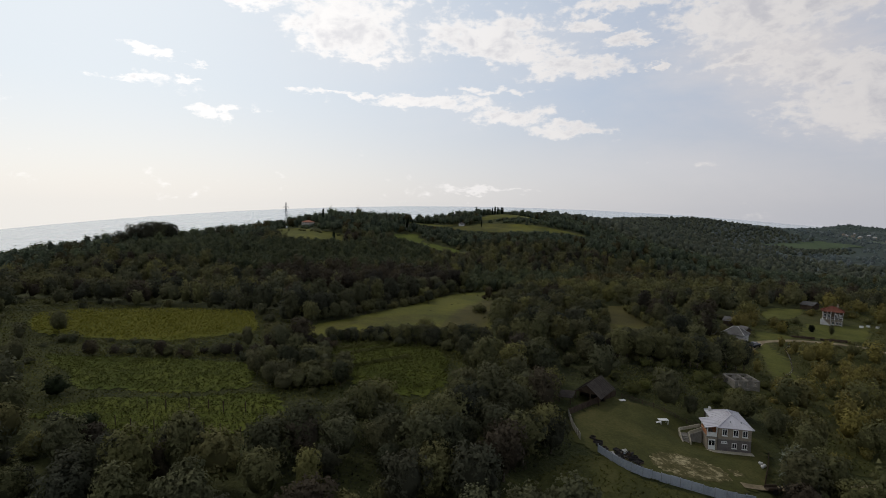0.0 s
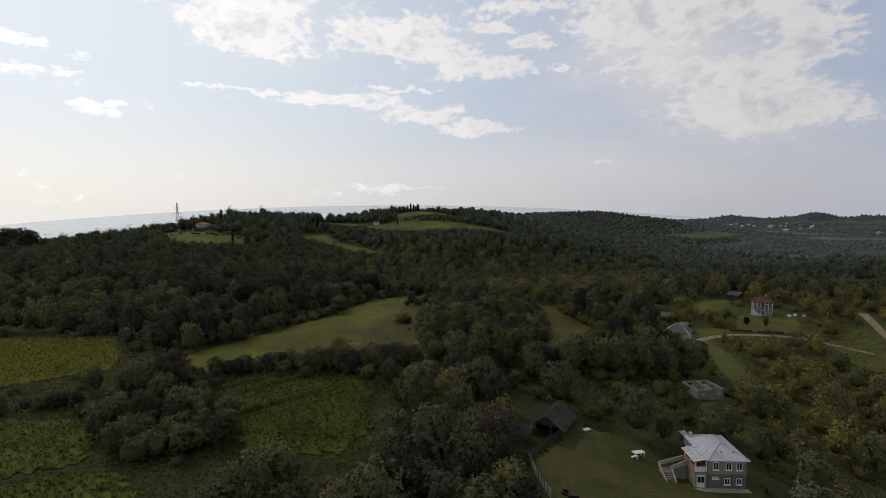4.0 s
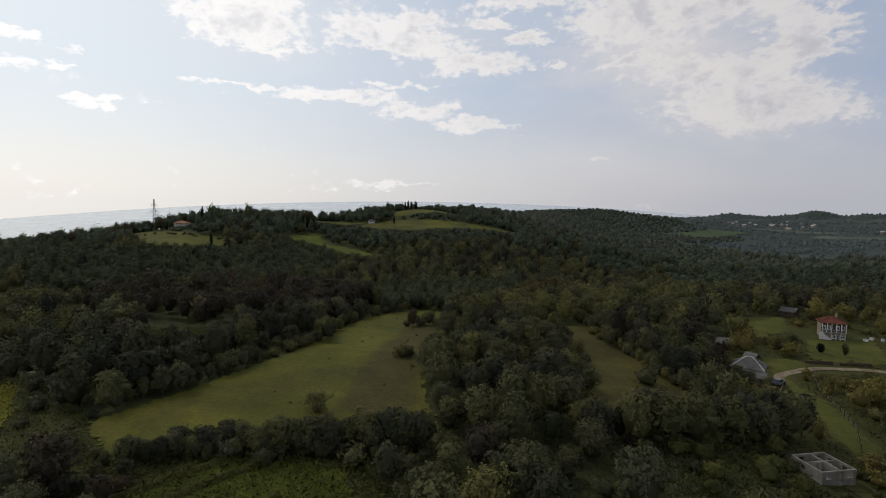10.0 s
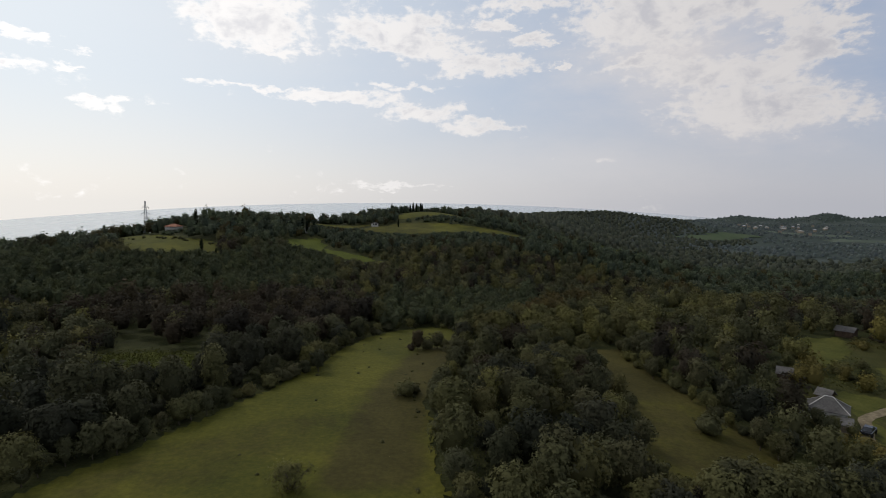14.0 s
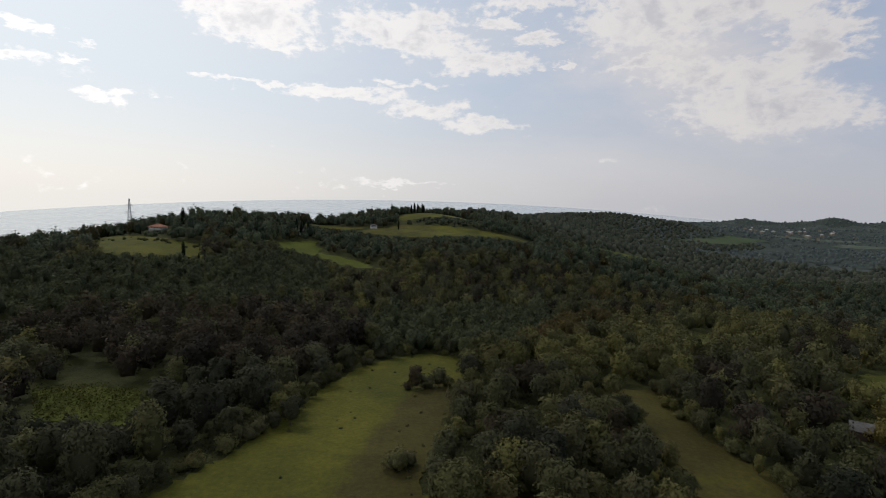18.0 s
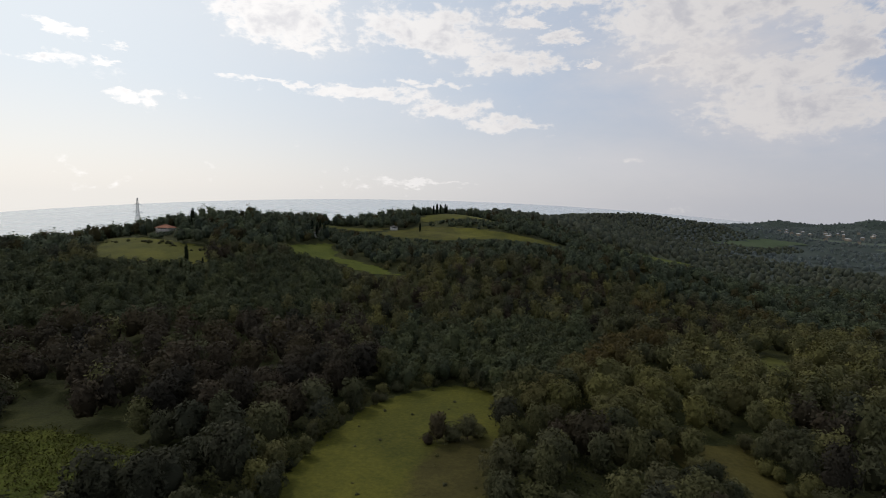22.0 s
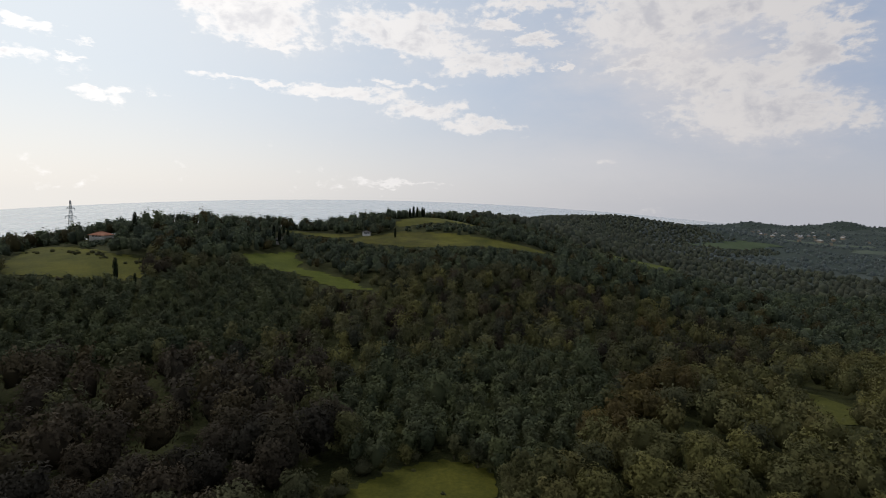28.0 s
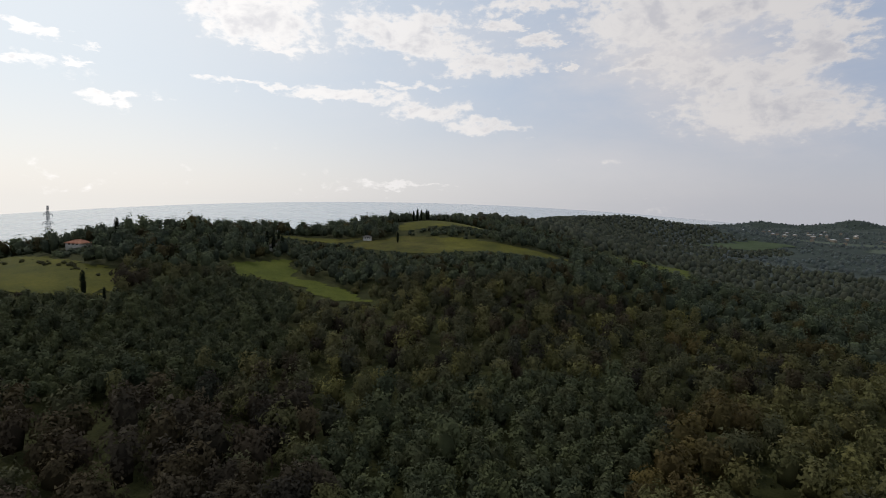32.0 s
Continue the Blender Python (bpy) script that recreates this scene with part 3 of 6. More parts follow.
def crown(rng, shape, lod):
    """A crown: one broad leaf mass with boughs swelling out of it, clothed in leaf sprays; z from 0 at the tree's foot."""
    tall, wide, low = {"round": (9.3, 3.6, 0.05), "oval": (11.0, 2.8, 0.03), "bush": (3.4, 2.2, 0.0), "spire": (12.0, 1.25, 0.06), "young": (6.0, 1.9, 0.02)}[shape]
    boughs = {0: 14, 1: 7, 2: 4, 3: 0}[lod]
    leaves = {0: 2200, 1: 440, 2: 80, 3: 6}[lod]
    if shape == "bush":
        boughs, leaves = boughs // 2 + (lod == 0), leaves * 2 // 5
    if shape == "young" and lod:
        leaves = leaves * 3 // 5
    if shape == "spire":
        boughs = 0
    zc, hz = tall * (low + 1) / 2, tall * (1 - low) / 2
    masses = [(np.array([0, 0, zc]), np.array([wide, wide, hz]) * (0.70 if boughs else 0.95), {0: 2, 1: 1, 2: 1, 3: 1}[lod])]
    for k in range(boughs):
        th = 6.283 * (k * 0.618 + rng.uniform(0, 0.14))
        el = -0.30 + 1.62 * (k + 0.5) / boughs
        rad = rng.uniform(0.50, 0.84) * math.cos(el * 0.95)
        q = rng.uniform(0.32, 0.52)
        masses.append((np.array([math.cos(th) * rad * wide, math.sin(th) * rad * wide, zc + hz * rng.uniform(0.55, 0.70) * math.sin(el * 1.25)]),
                       np.array([wide * q, wide * q, hz * q * 0.85]), 1))
    vs, fs, ns, off = [], [], [], 0
    hearts = 0
    cen, nrm = [], []
    middle, spread = np.array([0, 0, zc * 0.9]), np.array([wide, wide, hz])
    area = sum(r[0] * r[2] for _, r, _ in masses)
    size = {0: 0.42, 1: 0.66, 2: 1.3, 3: 2.2}[lod] * {"spire": 0.6, "bush": 0.72, "young": 0.8}.get(shape, 1.0)
    tuft = {0: 8, 1: 5, 2: 2, 3: 1}[lod]
    for c, r, sub in masses:
        v, f = ICO[sub]
        vv = lumpy(rng, v, 0.14) * r
        if shape == "spire":
            vv[:, :2] *= (1.15 - 0.55 * (vv[:, 2:3] / r[2] + 1) / 2)
        if not cen:
            vs.append(vv * np.array({0: (0.90, 0.90, 0.86), 1: (0.92, 0.92, 0.90), 2: (0.98, 0.98, 1.12), 3: (1, 1, 1.1)}[lod]) + c)
            fs.append(f + off)
            ns.append(unit(v / r))
            off += len(vv)
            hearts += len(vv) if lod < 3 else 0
        # leaves stand in tufts, each with a light and a dark side
        m = int(leaves * r[0] * r[2] / area / tuft)
        if m:
            d = rng.normal(size=(m, 3))
            d[:, 2] = np.where(d[:, 2] < -0.9, -d[:, 2], d[:, 2])
            d = unit(d)
            at = np.repeat(c + d * r * rng.normal(0.96, 0.06, (m, 1)), tuft, axis=0)
            d = np.repeat(d, tuft, axis=0)
            loose = rng.normal(size=at.shape)
            at = at + loose * size * (0.5 if tuft > 1 else 0.0)
            cen.append(at)
            nrm.append(unit(0.48 * d + 0.42 * unit((at - middle) / spread) + 0.10 * loose * (tuft > 1) + (0, 0, 0.04)))
    v, f, n = sprays(rng, np.concatenate(cen), np.concatenate(nrm), size)
    vs.append(v)
    fs.append(f + off)
    ns.append(n)
    vs = np.concatenate(vs)
    # the skirt hangs nearly straight down
    if shape != "spire":
        u = np.clip((zc - vs[:, 2:3]) / hz, 0, 0.97)
        grow = np.minimum((1 - u * u) ** -0.36, 2.0)
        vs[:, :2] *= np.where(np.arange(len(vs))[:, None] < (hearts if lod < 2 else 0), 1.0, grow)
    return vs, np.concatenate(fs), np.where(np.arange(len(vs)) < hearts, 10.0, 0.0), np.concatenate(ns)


def trunk(rng, shape):
    """A tapered, slightly crooked trunk with a few limbs."""
    tall, r0 = {"round": (7.0, 0.20), "oval": (8.5, 0.18), "bush": (2.2, 0.07), "spire": (9.0, 0.14), "young": (4.5, 0.10)}[shape]
    vs, fs, off = [], [], 0

    def limb(a, b, ra, rb):
        nonlocal off
        axis = (b - a) / np.linalg.norm(b - a)
        side = np.cross(axis, [0.3, 0.9, 0.2])
        side /= np.linalg.norm(side)
        up = np.cross(axis, side)
        ring = [(math.cos(q), math.sin(q)) for q in np.arange(6) * math.pi / 3]
        for p, r in ((a, ra), ((a + b) / 2 + rng.normal(size=3) * ra * 0.6, (ra + rb) / 2), (b, rb)):
            vs.append(np.array([p + r * (c * side + s * up) for c, s in ring]))
        for k in (0, 6):
            for q in range(6):
                fs.append([off + k + q, off + k + (q + 1) % 6, off + k + 6 + (q + 1) % 6, off + k + 6 + q])
        off += 18

    top = np.array([rng.uniform(-0.3, 0.3), rng.uniform(-0.3, 0.3), tall])
    limb(np.array([0, 0, -0.4]), top, r0 * 1.2, r0 * 0.35)
    for k in range(4):
        f = 0.35 + 0.14 * k
        th = k * 2.4 + rng.uniform(0, 1)
        a = np.array([0, 0, tall * f])
        limb(a, a + np.array([math.cos(th), math.sin(th), 0.8]) * tall * 0.22, r0 * 0.5, r0 * 0.15)
    return np.concatenate(vs), np.array(fs)


SHAPES = ("round", "oval", "bush", "spire", "young")
KINDS = {}
for si, shape in enumerate(SHAPES):
    for lod in (0, 1, 2, 3):
        KINDS[shape, lod] = [crown(np.random.RandomState(100 * si + 10 * lod + k), shape, lod) for k in range(5 if lod < 2 else 4)]

WOOD_KEEP_OUT = [FIELDS[k][0] for k in FIELDS if k not in ("valley_floor", "garden_ground")]
CLEAR = [((24, 92), 15.0), ((36, 99), 9), ((51.4, 131), 6.5), ((51, 126), 4), ((66, 174), 7.5), ((67, 168), 5), ((71.4, 196), 4.5), ((117.5, 237), 5), ((110, 211), 10), ((14.5, 108), 6.5), ((36.2, 107.4), 2.5), ((133, 181), 7),
         ((-202, 434), 3), ((-174, 413), 8), ((94, 183), 5), ((-60, 508), 6), ((-34, 588), 16), ((-14, 592), 16), ((6, 592), 14)]
ROADS = {
    "yard_track": ([(33, 82.6), (37, 83.2), (42, 85.5), (48, 88), (61, 93), (76, 99)], 1.4),
    "house_drive": ([(66, 166), (70, 171), (74, 176), (86, 181.5), (102, 181), (108, 177), (117, 168)], 2.0),
    "village_road": ([(150, 214), (138, 192), (130, 175), (124, 165), (117, 150), (110, 135), (100, 118), (88, 104)], 3.0),
    "side_lane": ([(131, 177), (144, 187), (157, 199), (180, 222), (212, 255)], 2.4),
}


def road_gap(x, y):
    near = np.full(np.shape(x), 1e9)
    for line, wide in ROADS.values():
        for a, b in zip(line, line[1:]):
            near = np.minimum(near, along(x, y, (*a, 0), (*b, 0))[1] - wide / 2)
    return near


def open_ground(x, y, margin=0.0):
    bad = road_gap(x, y) < 1.2 + margin
    for poly in WOOD_KEEP_OUT:
        for dx, dy in ((0, 0), (margin, 0), (-margin, 0), (0, margin), (0, -margin)):
            bad |= inside(x + dx, y + dy, poly)
    for (cx, cy), r in CLEAR:
        bad |= np.hypot(x - cx, y - cy) < r
    return bad


def scatter(rng, x0, x1, y0, y1, gap):
    gx, gy = np.meshgrid(np.arange(x0, x1, gap), np.arange(y0, y1, gap))
    return (gx + rng.uniform(-0.42, 0.42, gx.shape) * gap).ravel(), (gy + rng.uniform(-0.42, 0.42, gy.shape) * gap).ravel()


def reach(x, y):
    """Distance from the flight line, as far as the view below it is open."""
    return np.hypot(x + 8, np.maximum(62, y - 177))


def in_sight(x, y, extra=6.0):
    a = np.degrees(np.abs(np.arctan2(x + 6, y + 8)))
    return (a < 47 + extra) & (y > 30)


# stands of trees: outline, leaf, mix of shapes (round, oval, bush, spire, young), sizes, density
MIXED = (0.52, 0.22, 0.10, 0.0, 0.16)
STANDS = [
    ("turning", [(25, 265), (57, 305), (52, 284), (26, 250), (13, 244)], LEAF_ORANGE, (0.8, 0.2, 0, 0, 0), (0.8, 1.05), 0.95),
    ("turning", [(112, 362), (124, 362), (124, 374), (112, 374)], LEAF_ORANGE, (0.8, 0.2, 0, 0, 0), (0.9, 1.15), 1.0),
    ("turning", [(66, 350), (76, 350), (76, 359), (66, 359)], LEAF_ORANGE, (0.8, 0.2, 0, 0, 0), (0.8, 1.0), 1.0),
    ("plantation", [(-35, 256), (-35, 271), (-24, 292), (-12, 302), (17, 312), (34, 312), (33, 282), (14, 246), (-3, 228), (-22, 229), (-27, 243)], LEAF_BLUE, (0.0, 0.1, 0, 0, 0.9), (0.85, 1.1), 0.4),
    ("plantation", [(-215, 262), (-250, 300), (-240, 345), (-185, 335), (-160, 318), (-134, 334), (-115, 340), (-112, 360), (-96, 392), (-72, 388), (-60, 345), (-54, 312), (-67, 293), (-100, 280), (-131, 262)], LEAF_BLUE, (0.0, 0.15, 0, 0, 0.85), (0.8, 1.1), 0.4),
    ("brown_wood", [(-125, 243), (-125, 270), (-79, 285), (-37, 277), (-27, 246), (-31, 215), (-45, 206), (-58, 205), (-79, 212)], LEAF_BROWN, (0.85, 0.15, 0, 0, 0), (0.8, 1.15), 0.72),
    ("oak_wood", [(-4, 217), (-1, 236), (16, 254), (30, 275), (63, 300), (161, 357), (90, 250), (47, 221), (26, 218)], LEAF_OLIVE, (0.8, 0.1, 0, 0, 0.1), (0.72, 1.0), 1.0),
    ("dark_wood", [(-62, 134), (-49, 147), (-45, 157), (-39, 174), (-33, 188), (-32, 205), (-45, 206), (-58, 204), (-95, 185), (-100, 160)], LEAF_DEEP, (0.35, 0.35, 0.1, 0, 0.2), (0.7, 1.0), 1.0),
    ("hedge", [(-60, 122), (-43, 119), (-33, 128), (-8, 126), (-4, 118), (-14, 112), (-42, 118)], LEAF, (0.06, 0, 0.74, 0, 0.2), (0.6, 1.0), 1.0),
    ("scrub", [(20, 127), (55, 150), (48, 122), (40, 112), (27, 109), (20, 113)], LEAF_BRAMBLE, (0.0, 0, 0.9, 0, 0.1), (0.5, 0.9), 1.0),
    ("thicket", [(-55, 100), (-54, 103), (-46, 106), (-39, 106), (-34, 100), (-32, 95), (-33, 91), (-40, 87), (-44, 88), (-50, 94)], LEAF, (0, 0, 1, 0, 0), (0.8, 1.2), 0.0),
    ("thicket", [(-100, 103), (-71, 106), (-61, 108), (-55, 112), (-46, 115), (-42, 118), (-39, 110), (-47, 107), (-56, 105), (-68, 102), (-100, 102)], LEAF_BROWN, (0, 0, 1, 0, 0), (0.5, 0.9), 0.0),
    ("thicket", [(-58, 130), (-47, 119), (-42, 126), (-35, 128), (-24, 128), (-12, 124), (-7, 130), (-8, 123), (-14, 121), (-25, 124), (-35, 124), (-42, 121), (-46, 115), (-60, 127)], LEAF, (0, 0, 1, 0, 0), (0.4, 0.72), 0.0),
    ("farmland", [(-170, 170), (-75, 160), (-55, 130), (-12, 122), (-6, 98), (-20, 84), (-45, 64), (-130, 85)], LEAF, (0.08, 0, 0.78, 0, 0.14), (0.4, 0.9), 0.42),
    ("gardens", [(45, 98), (70, 92), (180, 200), (180, 240), (90, 225), (62, 180), (56, 150)], LEAF_GARDEN, (0.46, 0.06, 0.22, 0, 0.26), (0.5, 0.95), 1.25),
]


FARM = [row[0] for row in STANDS].index("farmland")


def stand_of(x, y):
    out = np.full(np.shape(x), -1)
    for k, row in enumerate(STANDS):
        hit = inside(x, y, row[1])
        out = np.where((out < 0) & hit, k, out)
    return out


# buildings that stand open to the view: place and half width
SEEN = [(66, 173, 6), (71.4, 196, 4), (71, 182, 3), (117, 235, 5), (108, 208, 7), (94, 185, 9), (71, 171, 4), (52, 131, 6), (133, 181, 5), (-174, 413, 8)]


def low_before_fields(x, y):
    """Tallest growth, in metres, that leaves the open fields behind it in the view from the flight line."""
    cap = np.full(np.shape(x), 99.0)
    ex, ey = -9.0, np.clip(y - 140, 0, 150)
    dx, dy = x - ex, y - ey
    far = np.hypot(dx, dy)
    drop = 42.0 / far
    for key, (poly, _, cell) in FIELDS.items():
        if cell > 6 or key in ("yard", "lower_grass", "garden_ground"):
            continue
        for s in (4, 9, 15, 22, 30, 40, 52, 65):
            hit = inside(x + dx / far * s, y + dy / far * s, poly)
            cap = np.where(hit, np.minimum(cap, 1.2 + s * drop * 0.85), cap)
    for cx, cy, r in SEEN:
        for s in (3, 7, 12, 18, 26, 36):
            hit = np.hypot(x + dx / far * s - cx, y + dy / far * s - cy) < r
            cap = np.where(hit, np.minimum(cap, 1.6 + s * drop * 0.8), cap)
    return cap


def sow(rng, x, y):
    """Leaf, shape and size for every tree of a stretch of wood; None where the stand is thin."""
    stand = stand_of(x, y)
    low = low_before_fields(x, y)
    rows = []
    for k, a, b, cap in zip(stand, x, y, low):
        if k < 0:
            leaf = (LEAF, LEAF, LEAF_OLIVE, LEAF_BROWN, LEAF, LEAF_DEEP, LEAF_OLIVE)[rng.randint(7)]
            mix, sizes, dense = MIXED, (0.62, 1.0), 1.3
        else:
            _, _, leaf, mix, sizes, dense = STANDS[k]
            if rng.rand() < (0.45 if STANDS[k][0] == "gardens" else 0.12):
                leaf = LEAF_OLIVE if STANDS[k][0] == "gardens" else LEAF
        shape = SHAPES[rng.choice(5, p=np.array(mix) / sum(mix))]
        size = rng.uniform(*sizes)
        tall = {"round": 9.0, "oval": 10.5, "bush": 3.4, "young": 6.0, "spire": 12.0}[shape]
        if size * tall > cap:
            for _ in range(2 if cap < 5 and k != FARM else 1):
                rows.append((a + rng.uniform(-2.8, 2.8), b + rng.uniform(-2.8, 2.8), leaf, "bush", min(0.95, max(0.3, cap / 3.4)) * rng.uniform(0.65, 1.0)))
            size = max(0.22, cap / tall) * rng.uniform(0.8, 1.1)
            if size < 0.4 and shape != "bush":
                shape, size = "bush", size * 2.2
        if rng.rand() < dense:
            rows.append((a, b, leaf, shape, size))
        if dense > 1 and rng.rand() < dense - 1:
            rows.append((a + rng.uniform(-3, 3), b + rng.uniform(-3, 3), leaf, shape, size * 0.9))
    return rows


def join_wood(name, label, rows, lod, rng, sink=0.2):
    """One mesh of trees for each leaf."""
    by_leaf = {}
    for row in rows:
        by_leaf.setdefault(row[2].name, []).append(row)
    for leaf_name, some in by_leaf.items():
        zs = height([r[0] for r in some], [r[1] for r in some]) - sink
        vs, fs, ts, ns, off = [], [], [], [], 0
        for (x, y, leaf, shape, s), z in zip(some, zs):
            bank = KINDS[shape, lod]
            v, f, inner, nn = bank[rng.randint(len(bank))]
            a = rng.uniform(0, 6.283)
            c, w = math.cos(a) * s, math.sin(a) * s
            vv = np.empty_like(v)
            vv[:, 0] = v[:, 0] * c - v[:, 1] * w + x
            vv[:, 1] = v[:, 0] * w + v[:, 1] * c + y
            vv[:, 2] = v[:, 2] * s * rng.uniform(0.88, 1.12) + z
            vs.append(vv)
            fs.append(f + off)
            off += len(v)
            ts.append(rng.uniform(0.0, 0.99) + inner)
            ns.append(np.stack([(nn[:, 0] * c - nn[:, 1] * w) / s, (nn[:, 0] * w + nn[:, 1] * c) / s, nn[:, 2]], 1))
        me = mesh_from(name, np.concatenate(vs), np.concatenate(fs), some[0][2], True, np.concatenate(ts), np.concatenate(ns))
        tagged(new(name, me), label + " with " + leaf_name.replace("_", " "), "trees", kind="stuff")


PROTO = {}


def make_tree(shape, variant, name, label, mat, lod):
    root = new(name)
    rng = np.random.RandomState(variant)
    v, f = trunk(rng, shape)
    t = new("trunk", mesh_from("trunk", v, f, BARK, True))
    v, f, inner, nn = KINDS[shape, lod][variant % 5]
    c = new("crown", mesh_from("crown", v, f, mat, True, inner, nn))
    t.parent = c.parent = root
    return tagged(root, label, "bush" if shape == "bush" else "tree", group="bushes" if shape == "bush" else "trees")


LEAF_WORDS = {"green_leaves": "dark green", "olive_green_leaves": "olive green", "yellowish_green_leaves": "yellowish green", "brownish_leaves": "brownish green", "turning_leaves": "rusty orange", "blue_green_leaves": "blue-green",
              "silvery_leaves": "silvery grey-green", "dark_leaves": "very dark green", "deep_green_leaves": "deep green", "bramble_leaves": "bright green"}
SHAPE_WORDS = {"round": "broad-leaved tree with a full rounded %s crown", "oval": "tall tree with an upright oval %s crown", "bush": "dense low bush with %s leaves",
               "young": "slender young tree with loose %s foliage", "spire": "narrow columnar tree with %s foliage"}


def plant(shape, x, y, size, variant, mat=None, label="", name="", turn=0.0):
    mat = mat or LEAF
    name = name or ("bush" if shape == "bush" else "tree")
    label = label or SHAPE_WORDS[shape] % LEAF_WORDS[mat.name]
    lod = 1 if size < 0.3 else 0
    key = (shape, variant % 5, mat.name, name, label, lod)
    m = pose(x, y, ground_z(x, y) - 0.1 - 0.35 * size, 0, 0, turn) @ Matrix.Diagonal((size, size, size, 1))
    if key in PROTO:
        ob = copy_thing(PROTO[key], Matrix())
    else:
        ob = PROTO[key] = make_tree(shape, variant, name, label, mat, lod)
    ob.matrix_basis = m
    return ob


def bare_tree(x, y):
    """A short crooked trunk that forks into many bare limbs, with a few leaves near their tips."""
    rng = np.random.RandomState(19)
    root = new("lone_tree")
    root.matrix_basis = pose(x, y, ground_z(x, y) - 0.1)
    tagged(root, "small half-bare shrubby tree alone on the meadow", "tree", group="trees")
    tips = []

    def limb(bm, a, way, length, thick, depth):
        b = a + way * length
        ring = []
        side = way.orthogonal().normalized()
        up = way.cross(side)
        for p, r in ((a, thick), (b, thick * 0.62)):
            ring.append([bm.verts.new(p + (side * math.cos(q) + up * math.sin(q)) * r) for q in (0, 1.257, 2.513, 3.77, 5.027)])
        for k in range(5):
            bm.faces.new((ring[0][k], ring[0][(k + 1) % 5], ring[1][(k + 1) % 5], ring[1][k]))
        if depth == 0:
            tips.append(b)
            return
        for _ in range(3):
            turn = Vector(rng.normal(size=3)) * 0.55
            limb(bm, b, (way + turn + Vector((0, 0, 0.12))).normalized(), length * rng.uniform(0.62, 0.9), thick * 0.6, depth - 1)

    for k in range(4):
        bm = bmesh.new()
        q = 1.57 * k + rng.uniform(0, 0.6)
        limb(bm, Vector((0.12 * math.cos(q), 0.12 * math.sin(q), -0.2)), Vector((0.35 * math.cos(q), 0.35 * math.sin(q), 1)).normalized(), 1.25, 0.11, 3)
        part("limb", bm, BARK, root)
    at = np.repeat(np.array([tuple(t) for t in tips]), 11, axis=0)
    at = at + rng.normal(0, 0.34, at.shape)
    low = rng.normal(0, 1, (260, 3)) * (0.75, 0.75, 0.3) + (0, 0, 0.45)
    at = np.concatenate([at, low])
    v, f, nn = sprays(rng, at, unit(at - (0, 0, 1.5)), 0.26)
    leaves = new("foliage", mesh_from("foliage", v, f, LEAF_OLIVE, True, np.zeros(len(v)), nn))
    leaves.parent = root


